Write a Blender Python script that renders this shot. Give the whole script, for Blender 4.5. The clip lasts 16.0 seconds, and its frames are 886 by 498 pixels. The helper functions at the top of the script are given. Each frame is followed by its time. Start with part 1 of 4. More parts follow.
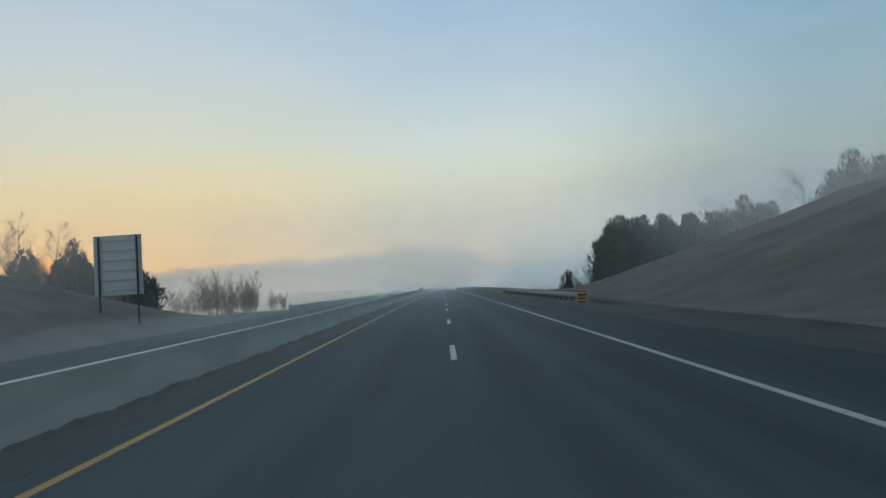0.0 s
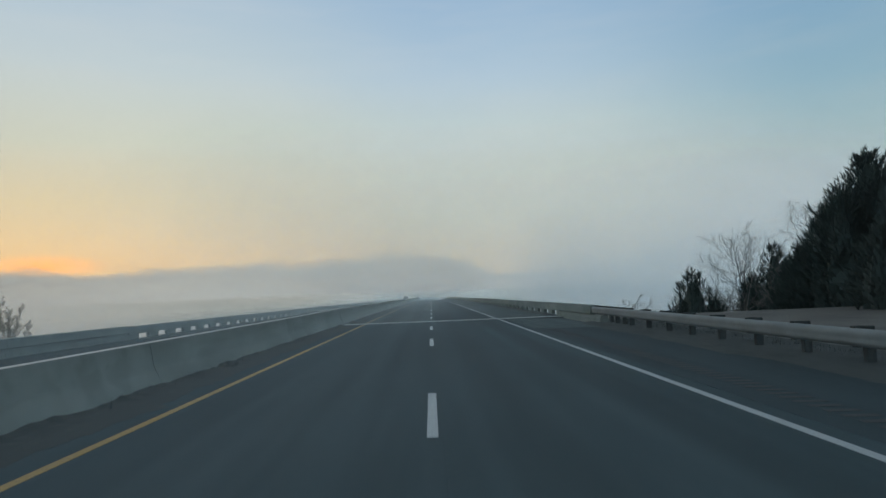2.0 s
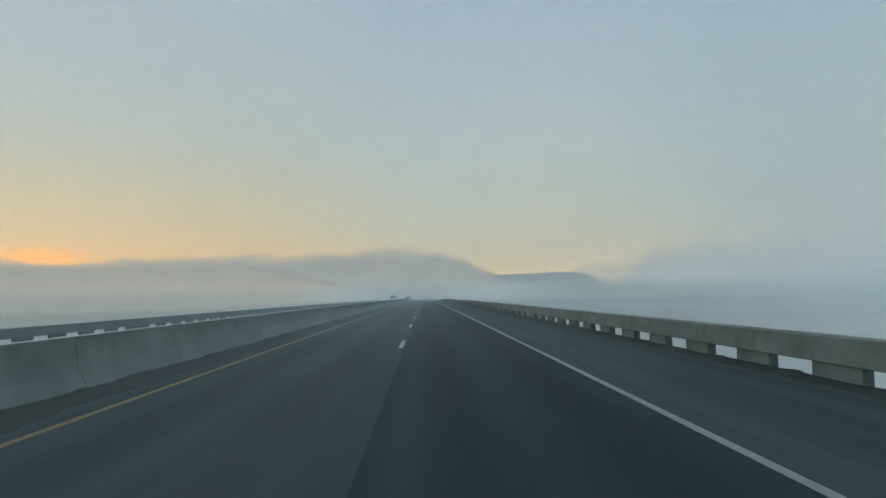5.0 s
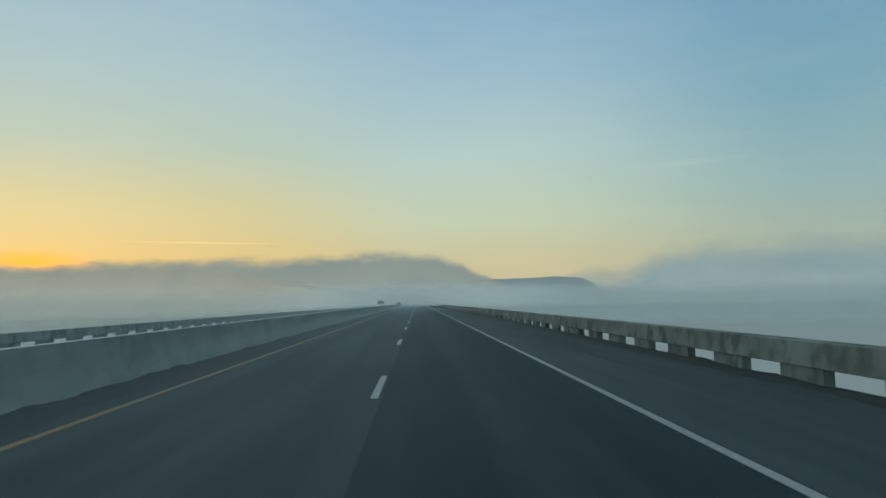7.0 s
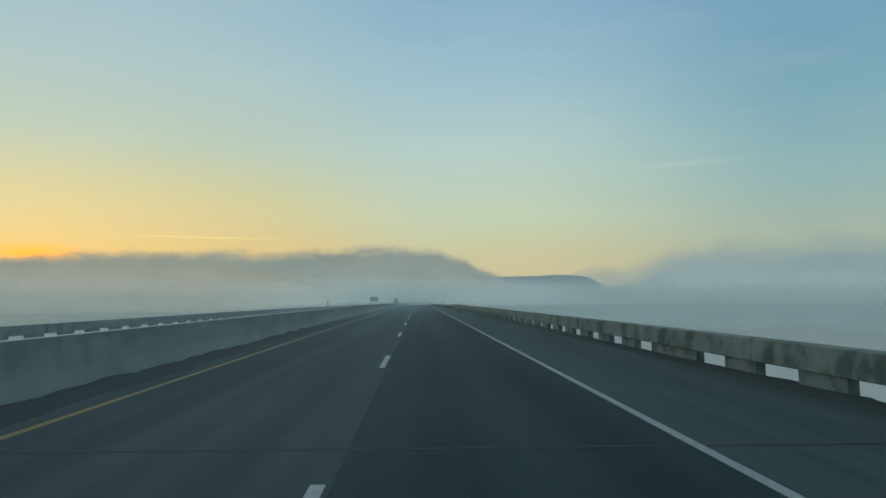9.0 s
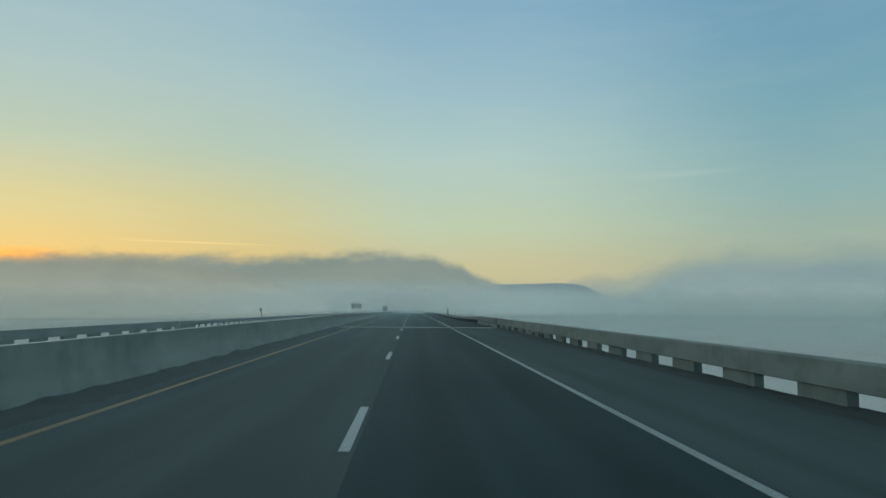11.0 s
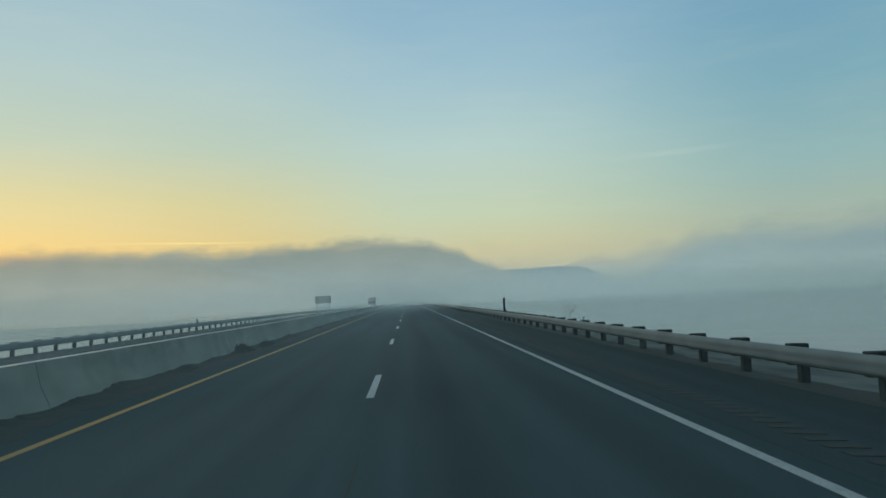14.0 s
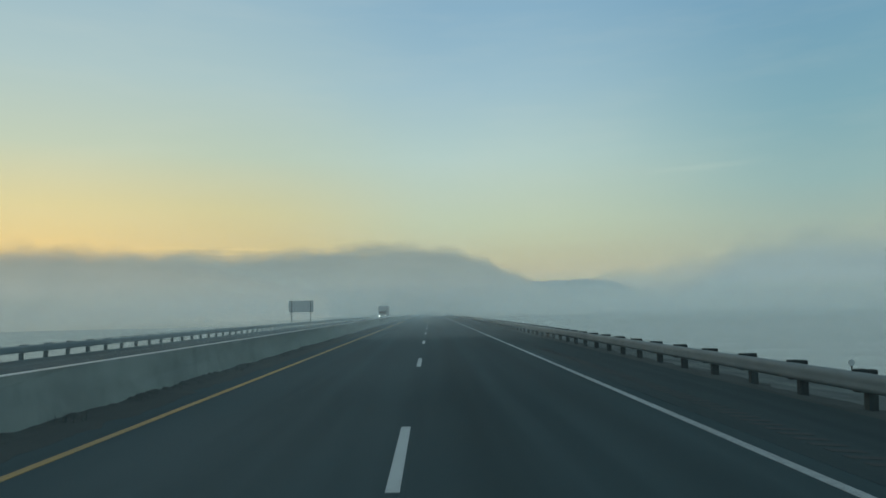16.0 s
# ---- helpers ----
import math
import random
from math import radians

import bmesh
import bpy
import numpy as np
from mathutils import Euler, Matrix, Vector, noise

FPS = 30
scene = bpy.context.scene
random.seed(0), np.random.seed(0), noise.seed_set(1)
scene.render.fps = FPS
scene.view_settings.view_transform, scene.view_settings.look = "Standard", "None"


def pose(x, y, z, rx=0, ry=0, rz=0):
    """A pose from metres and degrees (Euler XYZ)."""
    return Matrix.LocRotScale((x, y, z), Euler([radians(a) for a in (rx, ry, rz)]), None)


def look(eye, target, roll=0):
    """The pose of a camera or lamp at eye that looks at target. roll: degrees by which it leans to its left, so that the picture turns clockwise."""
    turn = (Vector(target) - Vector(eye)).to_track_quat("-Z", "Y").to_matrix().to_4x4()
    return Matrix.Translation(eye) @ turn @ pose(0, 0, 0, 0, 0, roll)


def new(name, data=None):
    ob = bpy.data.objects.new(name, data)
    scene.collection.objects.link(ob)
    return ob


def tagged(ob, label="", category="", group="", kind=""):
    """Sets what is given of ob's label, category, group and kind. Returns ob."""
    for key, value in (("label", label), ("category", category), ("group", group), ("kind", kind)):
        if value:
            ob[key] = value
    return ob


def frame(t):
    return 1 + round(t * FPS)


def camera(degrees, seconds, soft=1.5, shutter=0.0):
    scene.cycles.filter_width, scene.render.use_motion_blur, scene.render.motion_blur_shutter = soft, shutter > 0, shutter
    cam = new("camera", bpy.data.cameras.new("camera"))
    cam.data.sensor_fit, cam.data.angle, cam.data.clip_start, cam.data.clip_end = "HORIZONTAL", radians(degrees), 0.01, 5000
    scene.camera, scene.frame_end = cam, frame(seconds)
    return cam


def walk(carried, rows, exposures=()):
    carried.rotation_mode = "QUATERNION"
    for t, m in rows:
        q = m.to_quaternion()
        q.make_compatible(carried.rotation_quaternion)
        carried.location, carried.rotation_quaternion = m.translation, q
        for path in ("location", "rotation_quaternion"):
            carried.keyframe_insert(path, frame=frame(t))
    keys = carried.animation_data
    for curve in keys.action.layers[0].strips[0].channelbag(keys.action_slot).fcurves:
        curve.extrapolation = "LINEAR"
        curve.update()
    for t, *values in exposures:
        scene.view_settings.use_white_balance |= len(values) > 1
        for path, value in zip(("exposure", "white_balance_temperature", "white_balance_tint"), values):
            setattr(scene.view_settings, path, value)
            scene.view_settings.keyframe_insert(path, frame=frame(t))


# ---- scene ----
EYE = 1.474          # eye above the road
BEND = 2.2e-5          # the deck is a long flat crest
CREST = 225.0


def road_z(y):
    return -0.5 * BEND * (y - CREST) ** 2


def eye_pose(x, y, up, yaw, lean):
    slope = math.degrees(-BEND * (y - CREST))
    return pose(x, y, road_z(y) + EYE, 90 + up + slope, 0, yaw) @ pose(0, 0, 0, 0, 0, lean)


# seconds, metres right of the lane line, metres along the road, pitch, yaw, lean
PATH = [
    (0.0, -0.11, 0.00, 3.10, -0.17, -3.85),
    (0.5, -0.10, 12.99, 3.30, -0.14, -2.92),
    (1.0, -0.07, 27.20, 3.63, -0.34, -2.66),
    (1.5, -0.13, 40.78, 3.74, -1.02, -2.22),
    (2.0, 0.04, 54.85, 3.88, -1.19, -2.30),
    (2.5, 0.12, 68.85, 4.08, -1.93, -1.46),
    (3.0, 0.23, 83.10, 3.89, -2.20, -0.65),
    (3.5, 0.59, 97.34, 3.85, -1.78, -1.29),
    (6.0, 0.71, 168.20, 4.16, -1.84, -0.45),
    (6.5, 0.66, 182.50, 4.31, -2.03, -0.28),
    (7.0, 0.69, 197.12, 4.48, -2.22, -0.85),
    (7.5, 0.70, 211.32, 4.31, -2.46, -0.54),
    (8.0, 0.80, 225.50, 4.32, -2.28, -0.78),
    (8.5, 0.81, 239.40, 4.26, -2.15, -0.30),
    (9.0, 0.80, 253.34, 4.34, -2.10, -0.14),
    (9.5, 0.78, 267.30, 4.44, -1.85, 0.17),
    (10.0, 0.66, 281.40, 4.92, -2.39, 0.75),
    (12.3, 0.89, 344.80, 5.18, -2.79, -0.40),
    (12.5, 0.96, 350.10, 5.20, -2.26, -1.04),
    (13.0, 0.79, 364.60, 4.21, -3.11, -1.78),
    (13.5, 0.78, 378.30, 4.17, -3.14, -2.35),
    (14.0, 0.64, 391.50, 4.25, -3.16, -2.28),
    (14.5, 0.55, 404.80, 4.22, -2.78, -1.89),
    (15.0, 0.52, 418.20, 4.42, -2.00, -2.16),
    (15.5, 0.48, 431.50, 4.79, -1.21, -1.65),
    (16.0, 0.33, 445.00, 5.30, -1.17, -0.87),
]
cam = camera(67.71, 16.0, soft=1.5)
walk(cam, [(t, eye_pose(x, y, up, yaw, lean)) for t, x, y, up, yaw, lean in PATH],
     exposures=[(0.0, 0.25, 6740, 20), (1.5, 0.22, 6740, 20), (3.0, 0.19, 6700, 19), (3.6, 0.27, 6640, 19), (5.8, 0.15, 6560, 16), (6.5, 0.12, 6540, 14), (7.0, 0.04, 6410, 7),
                (8.5, 0.06, 6390, 6), (9.5, 0.02, 6400, 5), (10.2, 0.0, 6410, 4), (12.5, 0.03, 6410, 2), (13.5, 0.08, 6400, 4), (14.5, 0.07, 6400, 5), (16.0, 0.03, 6430, 5)])

scene.cycles.transparent_max_bounces = 110  # light goes through many thin sheets of mist

# ---- world, sun ----
SUN_AZ, SUN_EL = radians(-31.0), radians(3.8)
SUN_DIR = Vector((math.sin(SUN_AZ) * math.cos(SUN_EL), math.cos(SUN_AZ) * math.cos(SUN_EL), math.sin(SUN_EL)))


def srgb(r, g, b):
    return tuple(((c / 255 + 0.055) / 1.055) ** 2.4 if c > 10 else c / 255 / 12.92 for c in (r, g, b)) + (1.0,)


class Nodes:
    """A small helper to write node trees."""

    def __init__(self, tree):
        self.t = tree
        tree.nodes.clear()

    def add(self, kind, *ins, **props):
        n = self.t.nodes.new(kind)
        if "operation" in props:
            n.operation = props["operation"]
        if "use_clamp" in props:
            n.use_clamp = props["use_clamp"]
        for i, v in enumerate(ins):
            if v is None:
                continue
            if isinstance(v, bpy.types.NodeSocket):
                self.t.links.new(v, n.inputs[i])
            else:
                n.inputs[i].default_value = v
        return n

    def math(self, op, a, b=0.0, clamp=False):
        return self.add("ShaderNodeMath", a, b, operation=op, use_clamp=clamp).outputs[0]

    def vmath(self, op, a, b, out=0):
        return self.add("ShaderNodeVectorMath", a, b, operation=op).outputs[out]

    def ramp(self, fac, stops, interp="LINEAR"):
        n = self.add("ShaderNodeValToRGB", fac)
        n.color_ramp.interpolation = interp
        el = n.color_ramp.elements
        while len(el) < len(stops):
            el.new(0.5)
        for e, (pos, col) in zip(el, stops):
            e.position, e.color = pos, col
        return n.outputs[0]

    def mix(self, fac, a, b, mode="MIX"):
        n = self.t.nodes.new("ShaderNodeMix")
        n.data_type, n.blend_type = "RGBA", mode
        for sock, v in ((n.inputs[0], fac), (n.inputs[6], a), (n.inputs[7], b)):
            if isinstance(v, bpy.types.NodeSocket):
                self.t.links.new(v, sock)
            else:
                sock.default_value = v
        return n.outputs[2]

    def maprange(self, v, a, b, c=0.0, d=1.0, smooth=False):
        n = self.add("ShaderNodeMapRange", v, a, b, c, d)
        n.interpolation_type = "SMOOTHSTEP" if smooth else "LINEAR"
        n.clamp = True
        return n.outputs[0]

    def noise(self, vec, scale, detail=4.0, rough=0.55, out=0):
        n = self.add("ShaderNodeTexNoise")
        if vec is not None:
            self.t.links.new(vec, n.inputs["Vector"])
        n.inputs["Scale"].default_value, n.inputs["Detail"].default_value, n.inputs["Roughness"].default_value = scale, detail, rough
        return n.outputs[out]

    def stretch(self, vec, s):
        return self.vmath("MULTIPLY", vec, s)


world = bpy.data.worlds.new("dawn_sky")
scene.world = world
world.use_nodes = True
w = Nodes(world.node_tree)
co = w.vmath("NORMALIZE", w.add("ShaderNodeTexCoord").outputs["Generated"], (0, 0, 0))
sep = w.add("ShaderNodeSeparateXYZ", co)
height = w.math("MAXIMUM", sep.outputs[2], 0.0)
flat = w.vmath("NORMALIZE", w.vmath("MULTIPLY", co, (1, 1, 0)), (0, 0, 0))
toward = w.vmath("DOT_PRODUCT", flat, (math.sin(SUN_AZ), math.cos(SUN_AZ), 0), out=1)
# the colour of the air by height, towards the dawn, ahead, and away from it
side_dawn = w.ramp(height, [(0.0, srgb(220, 180, 116)), (0.07, srgb(224, 197, 134)), (0.14, srgb(210, 202, 154)), (0.22, srgb(184, 200, 184)),
                            (0.32, srgb(172, 196, 200)), (0.46, srgb(150, 182, 202)), (0.7, srgb(146, 164, 170)), (1.0, srgb(154, 160, 156))])
side_mid = w.ramp(height, [(0.0, srgb(205, 190, 150)), (0.06, srgb(206, 196, 156)), (0.12, srgb(196, 206, 178)), (0.22, srgb(182, 204, 200)),
                           (0.32, srgb(160, 190, 204)), (0.42, srgb(140, 176, 200)), (0.7, srgb(144, 162, 170)), (1.0, srgb(154, 160, 156))])
side_far = w.ramp(height, [(0.0, srgb(166, 174, 160)), (0.08, srgb(168, 180, 164)), (0.16, srgb(150, 180, 180)), (0.26, srgb(130, 170, 184)),
                           (0.42, srgb(112, 156, 186)), (0.7, srgb(138, 158, 168)), (1.0, srgb(154, 160, 156))])
air = w.mix(w.maprange(toward, 0.84, 0.99, smooth=True), side_mid, side_dawn)
air = w.mix(w.maprange(toward, 0.80, 0.44, smooth=True), air, side_far)
# the glow round the hidden sun, flattened along the bank of fog
off = w.vmath("SUBTRACT", co, (math.sin(radians(-30.0)), math.cos(radians(30.0)), 0.059))
near = w.vmath("LENGTH", w.vmath("MULTIPLY", off, (1.0, 1.0, 5.0)), (0, 0, 0), out=1)
glow = w.math("POWER", w.maprange(near, 0.30, 0.0), 2.0)
air = w.mix(w.math("MULTIPLY", glow, 0.34), air, srgb(246, 190, 96))
core = w.math("POWER", w.maprange(near, 0.08, 0.012), 1.0)
air = w.mix(w.math("MULTIPLY", core, 0.95), air, (1.3, 0.5, 0.035, 1.0))
# a thin lit streak of high cloud beside the dawn
streak_p = w.vmath("MULTIPLY", w.vmath("SUBTRACT", co, (math.sin(radians(-17.8)), math.cos(radians(17.8)), 0.0878)), (7.2, 7.2, 560.0))
streak = w.math("POWER", w.maprange(w.vmath("LENGTH", streak_p, (0, 0, 0), out=1), 1.0, 0.0), 1.2)
air = w.mix(w.math("MULTIPLY", streak, 0.8), air, srgb(255, 224, 150))
trail_at = w.vmath("SUBTRACT", co, (math.sin(radians(23.0)) * 0.98, math.cos(radians(23.0)) * 0.98, 0.19))
trail_x = w.vmath("DOT_PRODUCT", trail_at, (math.cos(radians(23.0)), -math.sin(radians(23.0)), 0.0), out=1)
trail_z = w.math("SUBTRACT", w.add("ShaderNodeSeparateXYZ", trail_at).outputs[2], w.math("MULTIPLY", trail_x, 0.02))
trail = w.math("MULTIPLY", w.maprange(w.math("ABSOLUTE", trail_x), 0.12, 0.0, smooth=True), w.maprange(w.math("ABSOLUTE", trail_z), 0.0065, 0.0, smooth=True))
air = w.mix(w.math("MULTIPLY", trail, 0.1), air, srgb(226, 232, 214))
wisps = w.noise(w.stretch(co, (3.0, 3.0, 16.0)), 2.2, 5.0)
air = w.mix(w.maprange(wisps, 0.45, 0.75, 0.0, 0.055), air, srgb(225, 222, 205))
sky = w.add("ShaderNodeTexSky")
sky.sky_type, sky.sun_disc = "NISHITA", False
sky.sun_elevation, sky.sun_rotation, sky.dust_density = SUN_EL, SUN_AZ, 3.0
both = w.add("ShaderNodeAddShader",
             w.add("ShaderNodeBackground", sky.outputs[0], 0.004).outputs[0],
             w.add("ShaderNodeBackground", air, 0.95).outputs[0])
w.add("ShaderNodeOutputWorld", both.outputs[0])

sun = new("sun", bpy.data.lights.new("sun", "SUN"))
sun.data.energy, sun.data.angle, sun.data.color = 0.5, radians(20), (1.0, 0.9, 0.78)
sun.matrix_world = look(SUN_DIR * 50, (0, 0, 0))


# ---- materials ----
def material(name):
    m = bpy.data.materials.new(name)
    m.use_nodes = True
    return m, Nodes(m.node_tree)


def surface(name, col, col2, rough=0.8, scale=1.0, grain=40.0, stretch=(1, 1, 1), bump=0.2, metal=0.0, spec=0.4, dist=0.01, streaks=0.0,
            vary=0.0, island=False):
    """Two-scale variation between two base colours, with fine relief."""
    m, k = material(name)
    pos = k.add("ShaderNodeNewGeometry").outputs["Position"]
    big = k.noise(k.stretch(pos, stretch), scale, 5.0)
    fine = k.noise(pos, grain, 3.0)
    f = k.math("ADD", k.math("MULTIPLY", k.maprange(big, 0.32, 0.68), 0.7), k.math("MULTIPLY", fine, 0.3))
    c = k.mix(f, (*col, 1), (*col2, 1))
    if streaks:
        run = k.noise(k.stretch(pos, (1.0, 1.0, 0.7)), 1.9, 6.0, 0.62)
        c = k.mix(k.maprange(run, 0.5, 0.64, 0.0, streaks), c, (col[0] * 0.35, col[1] * 0.37, col[2] * 0.36, 1))
    if vary:
        rnd = k.add("ShaderNodeObjectInfo").outputs["Random"]
        c = k.mix(k.math("MULTIPLY", rnd, vary), c, (col[0] * 0.5, col[1] * 0.5, col[2] * 0.5, 1))
    if island:
        rnd = k.add("ShaderNodeNewGeometry").outputs["Random Per Island"]
        c = k.mix(rnd, c, (*col2, 1))
    b = k.add("ShaderNodeBump", bump, dist)
    k.t.links.new(fine, b.inputs["Height"])
    s = k.add("ShaderNodeBsdfPrincipled")
    k.t.links.new(c, s.inputs["Base Color"])
    k.t.links.new(b.outputs[0], s.inputs["Normal"])
    s.inputs["Roughness"].default_value, s.inputs["Metallic"].default_value, s.inputs["Specular IOR Level"].default_value = rough, metal, spec
    k.add("ShaderNodeOutputMaterial", s.outputs[0])
    return m


def asphalt(name, dark, light, tracks=0.0, centre=2.0):
    """Rolled asphalt, with the polished wheel tracks of one lane and long stains."""
    m, k = material(name)
    pos = k.add("ShaderNodeNewGeometry").outputs["Position"]
    sx = k.add("ShaderNodeSeparateXYZ", pos)
    grain = k.noise(pos, 55.0, 3.0)
    long = k.noise(k.stretch(pos, (1.0, 0.03, 1.0)), 1.3, 5.0)
    patch = k.noise(k.stretch(pos, (0.5, 0.12, 1.0)), 0.6, 4.0)
    f = k.math("ADD", k.math("MULTIPLY", k.maprange(long, 0.38, 0.62), 0.55), k.math("MULTIPLY", k.maprange(patch, 0.36, 0.64), 0.35))
    f = k.math("ADD", f, k.math("MULTIPLY", grain, 0.2))
    c = k.mix(f, (*dark, 1), (*light, 1))
    if tracks:
        a = k.math("ABSOLUTE", k.math("SUBTRACT", k.math("ABSOLUTE", k.math("SUBTRACT", sx.outputs[0], centre)), 0.85))
        c = k.mix(k.maprange(a, 0.55, 0.1, 0.0, tracks, smooth=True), c, tuple(v * 0.6 for v in dark) + (1,))
    b = k.add("ShaderNodeBump", 0.25, 0.008)
    k.t.links.new(grain, b.inputs["Height"])
    s = k.add("ShaderNodeBsdfPrincipled")
    k.t.links.new(c, s.inputs["Base Color"])
    k.t.links.new(b.outputs[0], s.inputs["Normal"])
    s.inputs["Roughness"].default_value, s.inputs["Specular IOR Level"].default_value = 0.9, 0.06
    k.add("ShaderNodeOutputMaterial", s.outputs[0])
    return m


def old_concrete(name, dark, light, moss, stretch_of=None):
    """Cast concrete: cloudy, with dark lichen in blotches and runs from its top edge, thicker on some castings than on others; stretch_of: the metres along the road where it has spread most."""
    m, k = material(name)
    pos = k.add("ShaderNodeNewGeometry").outputs["Position"]
    cloud = k.noise(k.stretch(pos, (1, 0.5, 1.4)), 1.1, 5.0)
    fine = k.noise(pos, 32.0, 3.0)
    c = k.mix(k.math("ADD", k.math("MULTIPLY", k.maprange(cloud, 0.32, 0.68), 0.75), k.math("MULTIPLY", fine, 0.25)), (*dark, 1), (*light, 1))
    where = k.maprange(k.noise(k.stretch(pos, (0, 0.03, 0)), 1.0, 2.0), 0.40, 0.56, 0.12, 1.0, smooth=True)
    if stretch_of:
        along = k.add("ShaderNodeSeparateXYZ", pos).outputs[1]
        y0, y1 = stretch_of
        band = k.math("MULTIPLY", k.maprange(along, y0, y0 + 16.0, 0.0, 1.0, smooth=True), k.maprange(along, y1, y1 - 12.0, 0.0, 1.0, smooth=True))
        where = k.math("MAXIMUM", k.math("MULTIPLY", where, 0.35), band)
    blot = k.noise(k.stretch(pos, (1.0, 1.0, 0.75)), 1.7, 6.0, 0.6)
    runs = k.noise(k.stretch(pos, (2.0, 3.2, 0.35)), 1.0, 4.0, 0.6)
    stain = k.math("MAXIMUM", k.maprange(blot, 0.45, 0.64, 0.0, 1.0, smooth=True), k.maprange(runs, 0.54, 0.7, 0.0, 0.4, smooth=True))
    c = k.mix(k.math("MULTIPLY", k.math("MULTIPLY", stain, where), moss), c, (dark[0] * 0.3, dark[1] * 0.36, dark[2] * 0.33, 1))
    b = k.add("ShaderNodeBump", 0.4, 0.01)
    k.t.links.new(fine, b.inputs["Height"])
    s = k.add("ShaderNodeBsdfPrincipled")
    k.t.links.new(c, s.inputs["Base Color"])
    k.t.links.new(b.outputs[0], s.inputs["Normal"])
    s.inputs["Roughness"].default_value, s.inputs["Specular IOR Level"].default_value = 0.92, 0.25
    k.add("ShaderNodeOutputMaterial", s.outputs[0])
    return m


def paint(name, col, worn):
    """Road paint, worn through to the asphalt in spots."""
    m, k = material(name)
    pos = k.add("ShaderNodeNewGeometry").outputs["Position"]
    spots = k.noise(pos, 14.0, 5.0, 0.7)
    along = k.noise(k.stretch(pos, (1, 0.15, 1)), 1.1, 3.0)
    f = k.math("ADD", k.math("MULTIPLY", spots, 0.6), k.math("MULTIPLY", along, 0.5))
    c = k.mix(k.maprange(f, 0.5, 0.75, 0.0, worn), (*col, 1), (0.09, 0.1, 0.1, 1))
    s = k.add("ShaderNodeBsdfPrincipled")
    k.t.links.new(c, s.inputs["Base Color"])
    s.inputs["Roughness"].default_value = 0.7
    k.add("ShaderNodeOutputMaterial", s.outputs[0])
    return m


M_ROAD = asphalt("asphalt", (0.015, 0.034, 0.041), (0.033, 0.062, 0.072), 0.45, 1.9)
M_DECK_L = asphalt("deck_left_lane", (0.026, 0.043, 0.046), (0.056, 0.079, 0.082), 0.4, -1.8)
M_DECK_R = asphalt("deck_right_lane", (0.008, 0.023, 0.029), (0.020, 0.043, 0.051), 0.45, 1.9)
M_SHOULDER = asphalt("deck_shoulder", (0.035, 0.058, 0.062), (0.072, 0.101, 0.106))
M_VERGE_AS = asphalt("shoulder_asphalt", (0.011, 0.025, 0.031), (0.028, 0.049, 0.057))
M_VERGE_FAR = asphalt("far_shoulder_asphalt", (0.013, 0.028, 0.033), (0.031, 0.051, 0.056))
M_DIRT = surface("verge_dirt", (0.012, 0.021, 0.0225), (0.036, 0.048, 0.048), 0.95, 1.6, 45.0, (1, 0.5, 1), 0.6, dist=0.02)
M_WHITE = paint("white_line_paint", (0.44, 0.485, 0.5), 0.6)
M_YELLOW = paint("yellow_line_paint", (0.42, 0.235, 0.03), 0.6)
M_YELLOW_WORN = paint("worn_yellow_paint", (0.28, 0.165, 0.035), 0.82)
M_EDGE = paint("edge_line_paint", (0.34, 0.385, 0.40), 0.65)
M_CONC = old_concrete("barrier_concrete", (0.165, 0.195, 0.182), (0.262, 0.298, 0.278), 0.24)
M_RAIL_CONC = old_concrete("rail_concrete", (0.165, 0.198, 0.184), (0.262, 0.302, 0.282), 0.72, (196.0, 294.0))
M_WING_CONC = old_concrete("wall_concrete", (0.15, 0.182, 0.172), (0.235, 0.27, 0.255), 0.25)
M_FOOT_CONC = old_concrete("foot_concrete", (0.17, 0.2, 0.185), (0.27, 0.305, 0.285), 0.35)
# light along the barrier's top edge, painted as a paler concrete
M_TOP = surface("worn_top_concrete", (0.48, 0.5, 0.49), (0.64, 0.65, 0.63), 0.8, 2.0, 30.0)
M_STEEL = surface("joint_steel", (0.17, 0.2, 0.195), (0.29, 0.325, 0.315), 0.5, 2.5, 60.0, metal=0.6)
M_GALV = surface("galvanised_steel", (0.128, 0.16, 0.17), (0.19, 0.228, 0.24), 0.65, 1.5, 45.0, metal=0.1, bump=0.08)
M_POST = surface("dark_timber_post", (0.028, 0.036, 0.036), (0.058, 0.068, 0.066), 0.9, 4.0, 60.0, (4, 4, 1))
M_GAP = surface("joint_gap", (0.005, 0.0095, 0.011), (0.009, 0.0155, 0.0175), 0.9, 3.0, 40.0)
M_GRIT = surface("wet_grit", (0.006, 0.012, 0.0115), (0.014, 0.023, 0.0215), 0.95, 1.2, 60.0, (1, 0.4, 1), 0.6)
M_GRASS = surface("winter_grass", (0.022, 0.036, 0.039), (0.15, 0.18, 0.176), 0.95, 1.1, 22.0, (1, 0.45, 1), 0.8, dist=0.05)
M_HILL = surface("frosted_grass", (0.08, 0.087, 0.083), (0.142, 0.148, 0.14), 0.95, 0.35, 22.0, (1, 1, 1), 0.8, dist=0.05)
M_SIGN = surface("sign_back", (0.46, 0.48, 0.48), (0.56, 0.58, 0.58), 0.55, 1.2, 40.0, metal=0.3)
M_BARK = surface("bark", (0.17, 0.16, 0.148), (0.27, 0.255, 0.235), 0.95, 3.0, 50.0, (3, 3, 1), 0.6)
